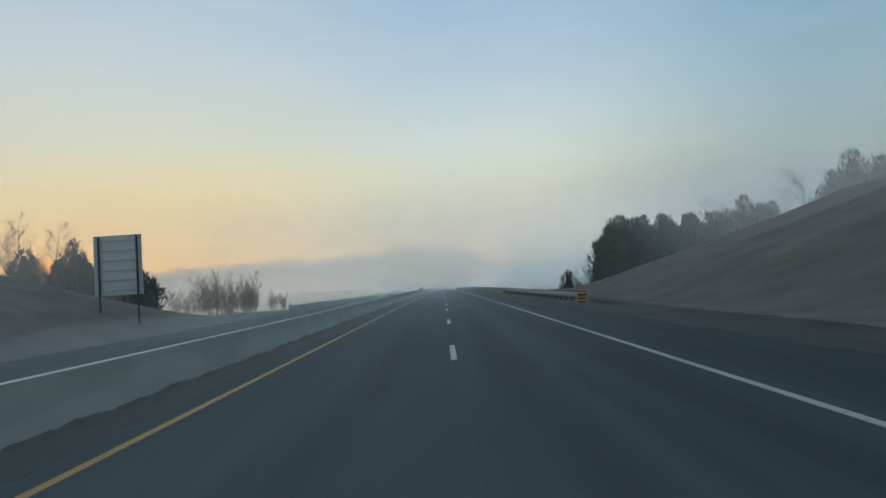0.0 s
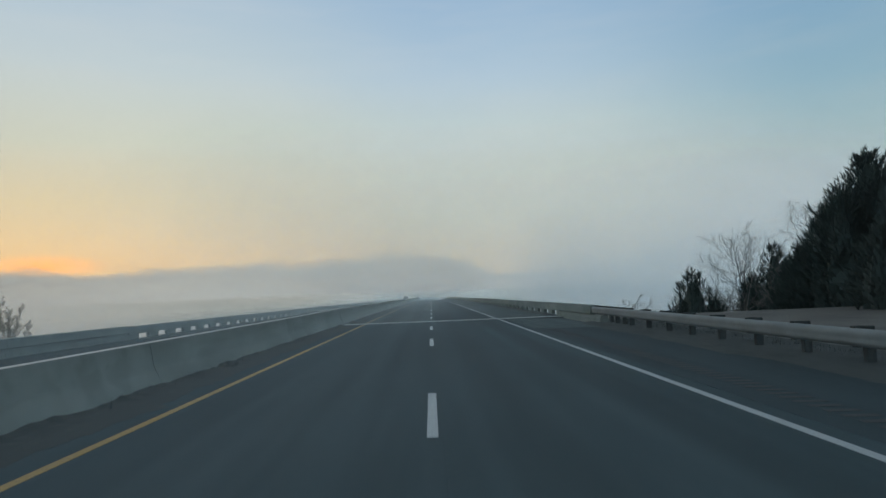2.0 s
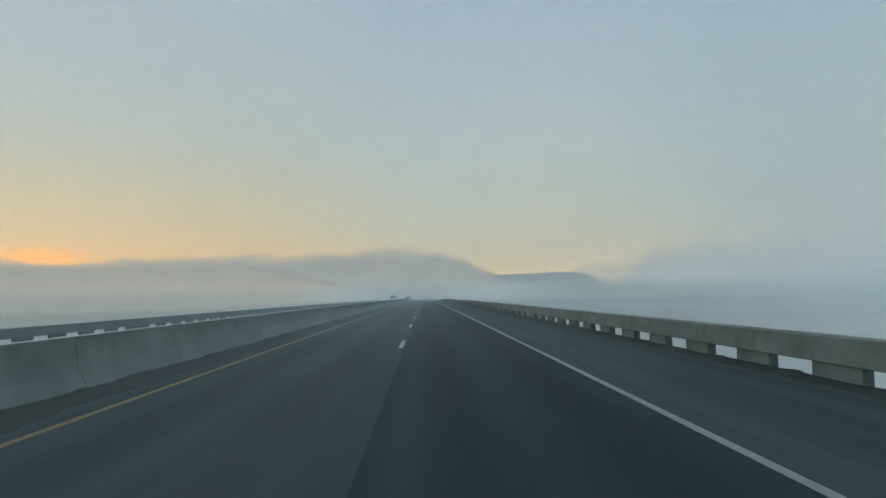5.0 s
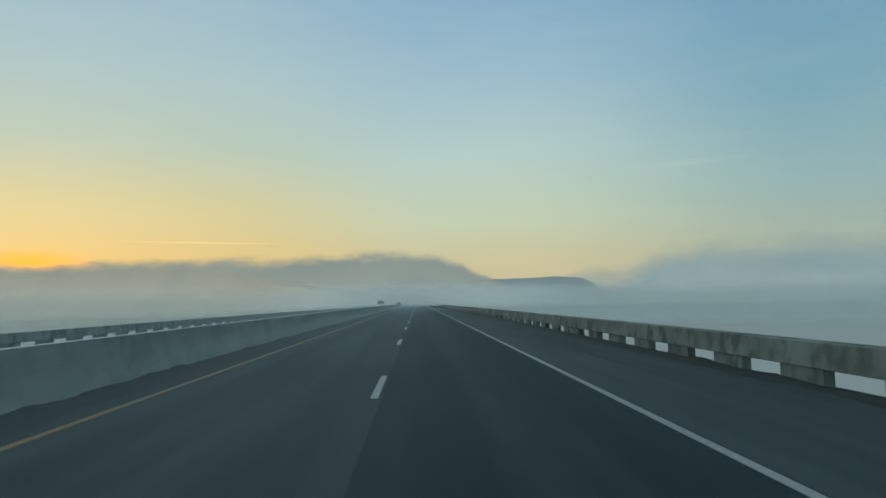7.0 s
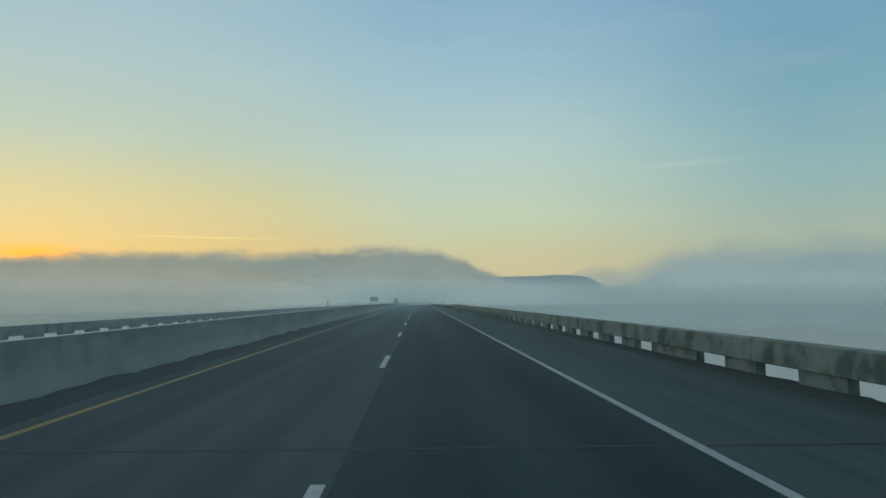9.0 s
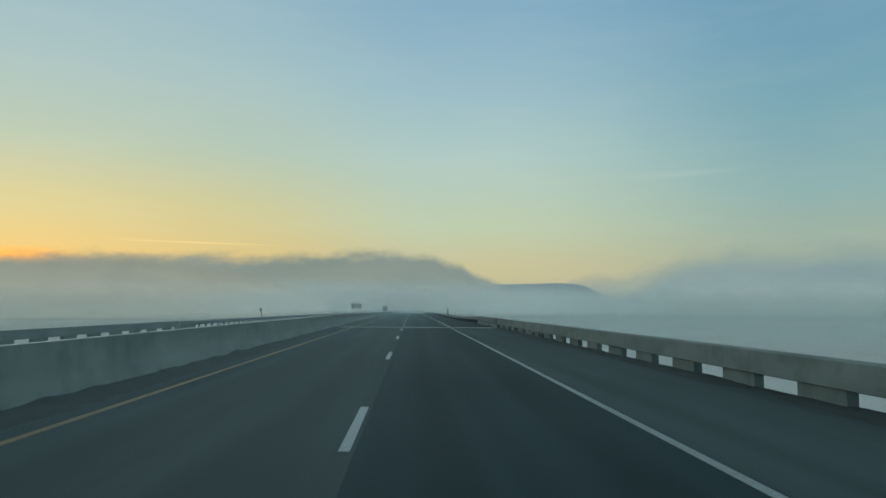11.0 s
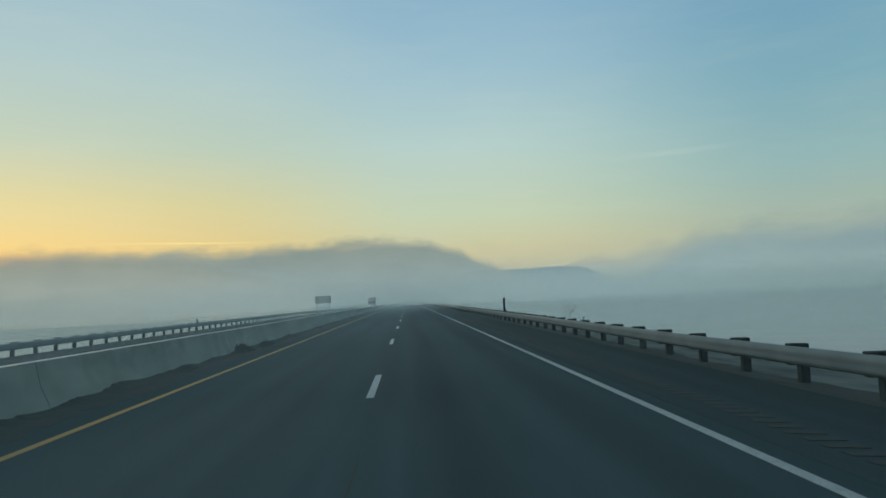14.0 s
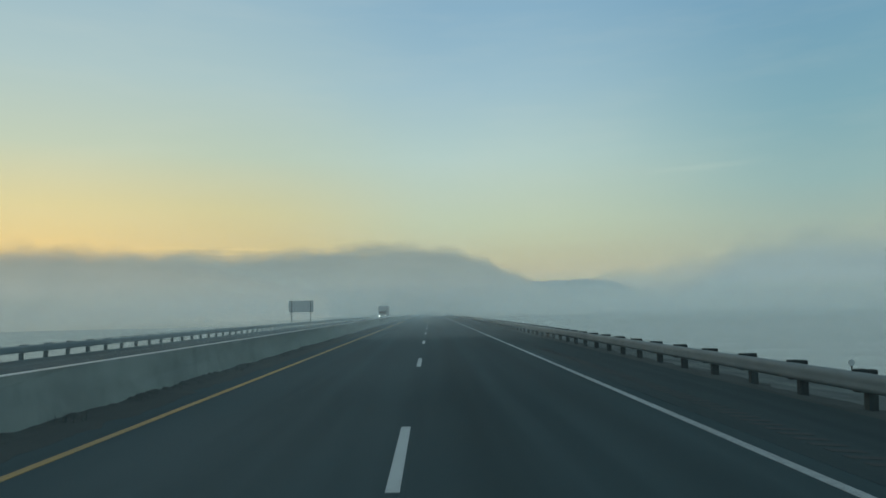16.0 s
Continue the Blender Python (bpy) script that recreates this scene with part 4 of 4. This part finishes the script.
# x, y, height of its tip over the datum, radius; the foot stands on the bank
for i, (x, y, top, r) in enumerate([(20.3, 75.2, 7.5, 3.7), (22.8, 76.5, 6.6, 3.4), (24, 82, 7.8, 3.4), (24.7, 91, 8, 3.4), (26, 97, 5.2, 3.1), (27.7, 107.3, 4.1, 3.3),
                                     (19.5, 103.6, 2, 3.4), (31, 100.5, 9.6, 3.9), (27.8, 93, 7.2, 3.2), (40, 105, 9.9, 4.1), (35.5, 102, 8.4, 3.7), (44, 104, 9.6, 4),
                                     (47.2, 102, 11.9, 4.1), (51, 101, 10.6, 3.9), (50.8, 80, 14.2, 5), (55.5, 82, 13.6, 4.7), (60.5, 84, 13.4, 4.7), (47.2, 78.5, 11.6, 3.3),
                                     (27, 80, 7.7, 3.4), (33, 88, 8.3, 3.6), (37, 90, 8.6, 3.6), (29.6, 86, 7.6, 3.4), (26, 86.5, 7, 3.2), (31, 81, 7.4, 3.4),
                                     (42, 90, 9.2, 3.7), (21.8, 84, 4.4, 2.4), (23.8, 94.5, 4, 2.8), (35, 80, 7.8, 3.3), (40, 82, 8.6, 3.6)]):
    zf = ground_z(x, y) - 0.1
    cedar("cedar_tree", x, y, zf, top - zf, r, 20 + i, CEDAR)
for i, (x, y, top, stems) in enumerate([(30.6, 116.0, 7.3, 1), (26.2, 111.0, 5.6, 2), (23.6, 108.5, 4.4, 2), (22.0, 106.5, 3.6, 3), (32.6, 108.0, 8.0, 1), (36.0, 112.0, 9.4, 1), (29.0, 105.0, 6.2, 2),
                                         (52.7, 95.0, 15.6, 1), (28.6, 98.0, 7.2, 1), (43.0, 100.0, 12.4, 1), (24.6, 101.5, 4.6, 3)]):
    zf = ground_z(x, y) - 0.1
    bare_tree("bare_tree", x, y, zf, top - zf, 60 + i, "leafless grey deciduous tree on the bank", stems)
for i, (x, y, top) in enumerate([(15.8, 107, 1.0), (17.2, 110, 0.7), (14.2, 101, 0.6)]):
    zf = ground_z(x, y) - 0.1
    bare_tree("bare_shrub", x, y, zf, top - zf, 70 + i, "low leafless shrub below the bridge rail", 4)
for i, (x, y, top, st) in enumerate([(-26.6, 81.0, 5.5, 4), (-24.6, 79.0, 5.0, 4), (-28.6, 82.5, 5.2, 4), (-23.2, 77.5, 4.0, 3), (-27.4, 77.0, 5.0, 4), (-30.6, 84.0, 5.0, 4), (-25.4, 85.0, 5.2, 3),
                                      (-25.6, 89.0, 2.8, 2), (-23.4, 89.5, 2.4, 2), (-21.6, 90.0, 1.8, 2), (-22.0, 74.5, 2.0, 4), (-24.0, 73.5, 1.8, 4), (-31.5, 79.0, 3.4, 4)]):
    zf = ground_z(x, y) - 0.1
    bare_tree("bare_shrub", x, y, zf, top - zf, 80 + i, "leafless brown roadside shrub in the mist", st + 4, M_TWIG, 0.30, 28, 5, 4, (0.35, 0.85))
for i, (x, y, top) in enumerate([(-45.6, 70.0, 12.0), (-41.4, 70.5, 11.0), (-47.5, 72.0, 11.0)]):
    zf = ground_z(x, y) - 0.1
    bare_tree("bare_tree", x, y, zf, top - zf, 95 + i, "tall leafless tree on the bank", 1, M_BARK, 0.3)
for i, (x, y, top, r) in enumerate([(-44.4, 70.0, 7.8, 2.6), (-41.4, 71.0, 6.4, 2.2), (-38.8, 69.5, 8.2, 2.5), (-35.8, 70.0, 6.2, 2.3), (-29.4, 64.5, 4.3, 2.0)]):
    zf = ground_z(x, y) - 0.1
    cedar("cedar_tree", x, y, zf, top - zf, r, 90 + i, "small rounded dark cedar on the grassy bank", 0.7)


# ---- signs and markers ----
def road_sign(name, x, y, z, width, bottom, top, posts, label, ribs=4):
    s = thing(name, label, "road sign", at=(x, y, z))
    panel = part("panel", box_bm(-width / 2, width / 2, -0.02, 0.02, bottom, top, bevel=0.008), M_SIGN, s)
    for i in range(ribs):
        zz = bottom + (top - bottom) * (i + 0.5) / ribs
        part("rib", box_bm(-width / 2 + 0.05, width / 2 - 0.05, -0.07, -0.022, zz - 0.03, zz + 0.03, bevel=0.006), M_SIGN, panel)
    for px in posts:
        bm = box_bm(px - 0.05, px + 0.05, -0.085, -0.072, -1.2, top - 0.05)
        box(bm, px - 0.05, px + 0.05, -0.185, -0.172, -1.2, top - 0.05)
        box(bm, px - 0.008, px + 0.008, -0.172, -0.085, -1.2, top - 0.05)
        part("post", bm, M_POST, s)
    return s


road_sign("highway_sign", -22.15, 45.0, ground_z(-22.15, 45) - 0.7, 3.3, 2.3, 6.4, (-1.25, 1.35), "back of a tall grey highway sign on two steel posts", 6)
road_sign("highway_sign", -18.7, 543.0, road_z(543) - 0.6, 3.6, 2.2, 3.9, (-1.35, 1.4), "back of a wide grey highway sign on two steel posts", 3)


def marker(name, x, y, z, h, label, plate=None, lean=0.0, mat=M_POST, wide=0.06):
    m = thing(name, label, "marker post", at=(x, y, z))
    m.rotation_euler = (0, radians(lean), 0)
    part("post", box_bm(-wide, wide, -0.02, 0.02, -0.4, h, bevel=0.006), mat, m)
    if plate:
        part("reflector", box_bm(-plate[0] / 2, plate[0] / 2, -0.05, -0.022, h - plate[1], h + 0.02, bevel=0.01), plate[2], m)
    return m


marker("delineator", 7.85, 441.3, road_z(441) - 0.45, 1.80, "dark flexible delineator post behind the guardrail", wide=0.085)
marker("delineator", 8.1, 442.2, road_z(441) - 0.45, 0.85, "short dark marker post behind the guardrail", wide=0.06)
marker("delineator", -18.3, 395.3, road_z(395) - 0.55, 1.85, "leaning delineator post with a square reflector", (0.26, 0.28, M_POST), -10, wide=0.045)
marker("delineator", -18.3, 452.0, road_z(452) - 0.55, 1.1, "slim delineator post behind the guardrail")
tb = thing("guardrail_terminal", "yellow and black object marker on the guardrail end", "marker", at=(7.15, 35.0, road_z(35)))
part("plate", box_bm(-0.28, 0.28, -0.05, 0.0, -0.02, 0.62, bevel=0.04), M_AMBER, tb)
for i in range(3):
    part("stripe", box_bm(-0.22, 0.22, -0.056, -0.051, 0.06 + 0.19 * i, 0.13 + 0.19 * i), M_GAP, tb, "black stripe")
part("post", box_bm(-0.05, 0.05, 0.002, 0.1, -0.5, 0.5), M_POST, tb)

weed = thing("tall_weed", "tall pale dry weed with dark seed heads behind the guardrail", "weed", at=(12.0, 438.0, road_z(438) - 0.75))
rng = random.Random(9)


def weed_stem(bm, pts, r0, r1):
    for i in range(len(pts) - 1):
        p0, p1 = pts[i], pts[i + 1]
        m = Matrix.Translation((p0 + p1) / 2) @ (p1 - p0).to_track_quat("Z", "Y").to_matrix().to_4x4()
        f0, f1 = i / (len(pts) - 1), (i + 1) / (len(pts) - 1)
        bmesh.ops.create_cone(bm, segments=5, radius1=r0 + (r1 - r0) * f0, radius2=r0 + (r1 - r0) * f1, depth=(p1 - p0).length, matrix=m)


stem = bmesh.new()
tall = 1.4
weed_stem(stem, [Vector((0.05 * math.sin(3 * f), 0.04 * f, tall * 0.86 * f)) for f in (0, 0.25, 0.5, 0.75, 1.0)], 0.012, 0.006)
part("stem", stem, M_WEED, weed)
for s in range(11):
    f = 0.42 + 0.05 * s
    turn, reach = s * 2.4, rng.uniform(0.3, 0.62) * (1.15 - 0.6 * (f - 0.42))
    foot = Vector((0.05 * math.sin(3 * f), 0.04 * f, tall * 0.86 * f))
    pts = [foot + Vector((reach * g * math.cos(turn), reach * g * math.sin(turn), 0.2 * g + rng.uniform(0.12, 0.3) * g * g)) for g in (0, 0.35, 0.7, 1.0)]
    twig = bmesh.new()
    weed_stem(twig, pts, 0.004, 0.002)
    branch = part("branch", twig, M_WEED, weed)
    heads = bmesh.new()
    for _ in range(6):
        q = pts[-1] + Vector((rng.uniform(-0.12, 0.12), rng.uniform(-0.12, 0.12), rng.uniform(-0.16, 0.06)))
        m = Matrix.Translation(q) @ Matrix.Rotation(rng.uniform(0, 3), 4, "X") @ Matrix.Diagonal((1, 1, rng.uniform(1.2, 2.2), 1))
        bmesh.ops.create_icosphere(heads, subdivisions=1, radius=rng.uniform(0.012, 0.02), matrix=m)
    part("seed_head", heads, M_POST, branch, "cluster of small dark seed heads")


# ---- an oncoming box truck, far off in the mist ----
def box_truck(x, y):
    t = thing("box_truck", "pale box truck with lit headlights on the opposite lanes", "truck", at=(x, y, road_z(y) - 0.2))
    part("cargo_box", box_bm(-1.2, 1.2, 1.9, 7.5, 0.9, 3.3, bevel=0.05), M_CAR, t)
    bm = box_bm(-1.05, 1.05, 0.0, 1.8, 0.45, 2.2, bevel=0.12)
    cab = part("cab", bm, M_CAR, t)
    part("windscreen", box_bm(-0.92, 0.92, -0.015, 0.03, 1.3, 2.0, bevel=0.01), M_GLASS, cab)
    part("bumper", box_bm(-1.08, 1.08, -0.12, 0.05, 0.4, 0.62, bevel=0.03), M_POST, t)
    for sx in (-1, 1):
        bm = bmesh.new()
        bmesh.ops.create_cone(bm, cap_ends=True, segments=16, radius1=0.11, radius2=0.10, depth=0.05, matrix=Matrix.Translation((sx * 0.78, -0.02, 0.8)) @ pose(0, 0, 0, 90, 0, 0))
        part("headlight", bm, M_LAMP, cab, "glowing headlight")
        for wy in (0.9, 5.9):
            bm = bmesh.new()
            bmesh.ops.create_cone(bm, cap_ends=True, segments=18, radius1=0.45, radius2=0.45, depth=0.28, matrix=Matrix.Translation((sx * 0.95, wy, 0.45)) @ pose(0, 0, 0, 0, 90, 0))
            wheel = part("wheel", bm, M_TYRE, t)
            bm = bmesh.new()
            bmesh.ops.create_cone(bm, cap_ends=True, segments=14, radius1=0.24, radius2=0.22, depth=0.30, matrix=Matrix.Translation((sx * 0.95, wy, 0.45)) @ pose(0, 0, 0, 0, 90, 0))
            part("rim", bm, M_GALV, wheel, "grey steel rim")
    return t


box_truck(-11.4, 608.0)


# ---- mist, water, distance ----
M_MIST = mist_material("mist", (0.51, 0.59, 0.61), 0.07)
M_MIST_MID = mist_material("mist_mid", (0.51, 0.60, 0.61), 0.085)
M_MIST_LOW = mist_material("mist_low", (0.50, 0.60, 0.61), 0.09)


def mist_sheet(name, corner, across, along, label, mat, nu=8, nv=8):
    """A soft sheet of mist, spanned from a corner by two vectors."""
    corner, across, along = Vector(corner), Vector(across), Vector(along)
    verts, uvs, faces = [], [], []
    for i in range(nv + 1):
        for j in range(nu + 1):
            q = corner + across * (j / nu) + along * (i / nv)
            verts.append((q.x, q.y, q.z + road_z(q.y)))
            uvs.append((j / nu, i / nv))
    for i in range(nv):
        for j in range(nu):
            k = i * (nu + 1) + j
            faces.append((k, k + 1, k + nu + 2, k + nu + 1))
    return tagged(mesh_ob(name, verts, faces, mat, smooth=True, uvs=uvs), label, "mist", kind="stuff")


y = -30.0
while y < 900:
    mist_sheet("ground_mist", (-22, y, 0.03), (30.0, 0, 0), (0, 14.0, 1.08), "thin pale mist drifting low across the road",
               M_MIST if y < 165 else M_MIST_MID if y < 300 else M_MIST_LOW)
    y += 4.9 if y < 165 else 7.0 if y < 320 else 9.0
# fog drifting high over the start of the bridge, and beside it: many thin layers
M_VEIL = mist_material("fog_veil", (0.69, 0.67, 0.64), 0.155, (0.016, 0.016, 0.03), 0.015, 0.6, (0.30, 0.47), 0.25)
M_SIDE = mist_material("fog_beside", (0.47, 0.53, 0.57), 0.17, (0.012, 0.012, 0.02), 0.15, 0.6, (0.0, 0.3), 0.25)
M_WALL = mist_material("fog_over_water", (0.495, 0.535, 0.555), 0.17, (0.012, 0.012, 0.03), 0.06, 0.75, (0.0, 0.035), 0.2)
# the two dawn fogs carry the dawn's warm light in their base colour
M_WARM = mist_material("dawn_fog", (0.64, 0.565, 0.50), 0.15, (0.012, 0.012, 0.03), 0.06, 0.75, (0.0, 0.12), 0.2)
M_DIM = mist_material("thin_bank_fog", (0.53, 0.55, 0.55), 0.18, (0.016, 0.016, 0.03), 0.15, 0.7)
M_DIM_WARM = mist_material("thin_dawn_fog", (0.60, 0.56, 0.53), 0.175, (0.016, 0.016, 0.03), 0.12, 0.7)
M_THIN = mist_material("thin_fog", (0.62, 0.64, 0.635), 0.17, (0.016, 0.016, 0.03), 0.2, 0.6)
for i in range(11):
    mist_sheet("fog_veil", (-200 - 2 * i, 118 + 4.6 * i, 1.7), (400 + 10 * i, 18, 0), (0, 4, (52, 60, 44, 56)[i % 4]), "soft veil of fog drifting over the bridge", M_VEIL)
for i in range(12):
    mist_sheet("fog_veil", (8.2 + 0.4 * (i % 3), 122 + 4.0 * i, -12), (230 + 5 * i, 20, 0), (0, 0, (60, 72, 52)[i % 3]), "dense fog standing on the water beside the bridge", M_WALL)
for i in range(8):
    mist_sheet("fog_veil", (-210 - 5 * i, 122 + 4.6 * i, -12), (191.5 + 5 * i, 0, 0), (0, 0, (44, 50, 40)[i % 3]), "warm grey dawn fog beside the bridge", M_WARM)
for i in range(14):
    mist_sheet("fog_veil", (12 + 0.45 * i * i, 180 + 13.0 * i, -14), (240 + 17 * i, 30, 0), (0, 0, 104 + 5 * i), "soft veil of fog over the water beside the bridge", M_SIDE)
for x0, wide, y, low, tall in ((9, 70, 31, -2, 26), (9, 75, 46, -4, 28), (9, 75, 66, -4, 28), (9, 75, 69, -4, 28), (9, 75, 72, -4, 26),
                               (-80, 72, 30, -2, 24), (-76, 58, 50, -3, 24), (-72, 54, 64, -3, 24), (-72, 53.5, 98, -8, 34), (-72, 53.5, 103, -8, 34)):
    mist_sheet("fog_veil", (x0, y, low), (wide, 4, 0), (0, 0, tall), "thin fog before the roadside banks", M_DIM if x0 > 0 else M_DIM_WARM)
for x0, wide, y, tall in ((-90, 170, 478, 12), (-80, 180, 515, 14), (-110, 210, 560, 16), (-110, 220, 620, 18), (-130, 260, 700, 22), (-150, 300, 790, 26)):
    mist_sheet("fog_veil", (x0, y, -1.2), (wide, 6, 0), (0, 0, tall), "thin fog across the road ahead", M_THIN)

# the fog over the lake is painted into the water's own colour
M_SEA = surface("misty_water", (0.59, 0.60, 0.57), (0.655, 0.665, 0.63), 0.95, 0.004, 0.05, bump=0.0)
bm = bmesh.new()
bmesh.ops.create_circle(bm, cap_ends=True, segments=96, radius=4700, matrix=Matrix.Translation((0, 225, -11.0)))
me = bpy.data.meshes.new("water")
bm.to_mesh(me)
bm.free()
me.materials.append(M_SEA)
tagged(new("water", me), "lake painted in the pale colour of the fog that hides it", "water", kind="structure")


def arc(name, radius, tops, mat, label, base=-60.0, cy=225.0, cols=160):
    """A far sheet round the view. tops: (azimuth, elevation) in degrees, for its upper edge."""
    az = [a for a, _ in tops]
    el = [e for _, e in tops]
    verts, uvs, faces = [], [], []
    rows = 12
    for i in range(cols + 1):
        a = az[0] + (az[-1] - az[0]) * i / cols
        e = float(np.interp(a, az, el))
        top = radius * math.tan(radians(e)) + 1.5
        for j in range(rows + 1):
            f = j / rows
            verts.append((radius * math.sin(radians(a)), cy + radius * math.cos(radians(a)), base + (top - base) * f))
            uvs.append((i / cols, f))
    for i in range(cols):
        for j in range(rows):
            k = i * (rows + 1) + j
            faces.append((k, k + rows + 1, k + rows + 2, k + 1))
    return tagged(mesh_ob(name, verts, faces, mat, uvs=uvs, smooth=True), label, "fog", kind="structure")


# emitted bank colours: paler low down as haze, WARM painted towards the dawn
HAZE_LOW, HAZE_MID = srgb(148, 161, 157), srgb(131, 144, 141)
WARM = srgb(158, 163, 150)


def crests(radius, edge, tops):
    """The sheet's own upper edge, from the elevations at which the fog is half thinned out."""
    level = 0.86 - edge / 2
    return [(a, math.degrees(math.atan(((radius * math.tan(radians(e)) + 60) / level - 61.5) / radius))) for a, e in tops]


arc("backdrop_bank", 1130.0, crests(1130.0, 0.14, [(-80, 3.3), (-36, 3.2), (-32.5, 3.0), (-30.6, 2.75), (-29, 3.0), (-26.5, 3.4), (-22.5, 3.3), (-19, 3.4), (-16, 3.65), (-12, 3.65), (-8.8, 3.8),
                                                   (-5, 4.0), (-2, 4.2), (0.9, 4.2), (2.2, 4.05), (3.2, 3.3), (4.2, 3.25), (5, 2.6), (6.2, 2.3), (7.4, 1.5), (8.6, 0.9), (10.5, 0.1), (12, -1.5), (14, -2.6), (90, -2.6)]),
    glow_bank_material("fog_bank", HAZE_LOW, HAZE_MID, 0.14, 2.0, srgb(148, 152, 140)), "long bank of grey dawn fog with a ragged top over the lake")
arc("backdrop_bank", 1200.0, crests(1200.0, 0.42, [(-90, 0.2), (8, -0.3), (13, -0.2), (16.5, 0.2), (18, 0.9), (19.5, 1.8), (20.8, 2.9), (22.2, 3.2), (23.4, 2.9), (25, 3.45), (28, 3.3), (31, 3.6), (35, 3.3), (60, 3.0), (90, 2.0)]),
    glow_bank_material("soft_fog_bank", srgb(152, 170, 169), srgb(130, 152, 158), 0.36, 5.0, foot=26.0), "soft blue-grey fog rising off the lake")
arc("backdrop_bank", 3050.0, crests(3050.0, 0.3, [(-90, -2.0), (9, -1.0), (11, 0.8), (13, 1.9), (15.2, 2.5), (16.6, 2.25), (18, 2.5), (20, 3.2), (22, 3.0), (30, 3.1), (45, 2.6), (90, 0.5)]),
    glow_bank_material("broken_fog", srgb(150, 165, 163), srgb(146, 158, 154), 0.3, 8.0, dense=0.75), "broken pale fog behind the ridge")
# the ridge emits its colour; haze is painted in, paler at the foot
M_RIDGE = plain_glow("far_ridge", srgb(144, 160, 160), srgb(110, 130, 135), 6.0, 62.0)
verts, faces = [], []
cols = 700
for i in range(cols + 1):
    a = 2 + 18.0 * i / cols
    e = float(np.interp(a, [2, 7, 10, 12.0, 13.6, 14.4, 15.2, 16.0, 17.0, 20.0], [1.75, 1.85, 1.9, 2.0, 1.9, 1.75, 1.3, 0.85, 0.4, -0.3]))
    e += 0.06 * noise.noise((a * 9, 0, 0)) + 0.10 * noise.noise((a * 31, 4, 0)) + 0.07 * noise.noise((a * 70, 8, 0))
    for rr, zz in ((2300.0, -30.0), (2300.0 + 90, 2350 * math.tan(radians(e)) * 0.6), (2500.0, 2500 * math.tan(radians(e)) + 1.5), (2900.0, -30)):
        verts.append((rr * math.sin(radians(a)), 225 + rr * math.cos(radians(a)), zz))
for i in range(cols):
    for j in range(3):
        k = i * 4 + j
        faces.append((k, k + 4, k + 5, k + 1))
tagged(mesh_ob("backdrop_ridge", verts, faces, M_RIDGE, smooth=True), "distant wooded ridge, self-lit, its blue-grey haze painted on", "hill", kind="structure")
# this haze emits its colour too, tinted warm on the dawn side
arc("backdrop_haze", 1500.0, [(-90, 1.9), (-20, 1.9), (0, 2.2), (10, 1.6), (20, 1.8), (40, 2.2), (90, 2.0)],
    glow_bank_material("low_haze", srgb(151, 168, 167), srgb(147, 164, 165), 0.62, 9.0, WARM), "pale haze lying on the far water")
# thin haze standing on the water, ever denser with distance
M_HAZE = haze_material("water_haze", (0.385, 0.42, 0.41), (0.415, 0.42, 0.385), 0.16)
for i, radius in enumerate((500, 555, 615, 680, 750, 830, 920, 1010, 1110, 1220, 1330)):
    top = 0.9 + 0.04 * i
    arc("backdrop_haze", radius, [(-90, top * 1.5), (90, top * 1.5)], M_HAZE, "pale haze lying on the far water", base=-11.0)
# self-lit as well, in the warm grey of the dawn side
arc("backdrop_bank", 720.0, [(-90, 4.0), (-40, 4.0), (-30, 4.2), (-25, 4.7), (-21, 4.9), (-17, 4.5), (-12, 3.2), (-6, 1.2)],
    glow_bank_material("near_fog_bank", srgb(155, 160, 151), srgb(146, 148, 136), 0.3, 13.0), "low bank of grey fog on the lake under the dawn", base=-11.0)
# left sheets get a warmer base colour in place of dawn light
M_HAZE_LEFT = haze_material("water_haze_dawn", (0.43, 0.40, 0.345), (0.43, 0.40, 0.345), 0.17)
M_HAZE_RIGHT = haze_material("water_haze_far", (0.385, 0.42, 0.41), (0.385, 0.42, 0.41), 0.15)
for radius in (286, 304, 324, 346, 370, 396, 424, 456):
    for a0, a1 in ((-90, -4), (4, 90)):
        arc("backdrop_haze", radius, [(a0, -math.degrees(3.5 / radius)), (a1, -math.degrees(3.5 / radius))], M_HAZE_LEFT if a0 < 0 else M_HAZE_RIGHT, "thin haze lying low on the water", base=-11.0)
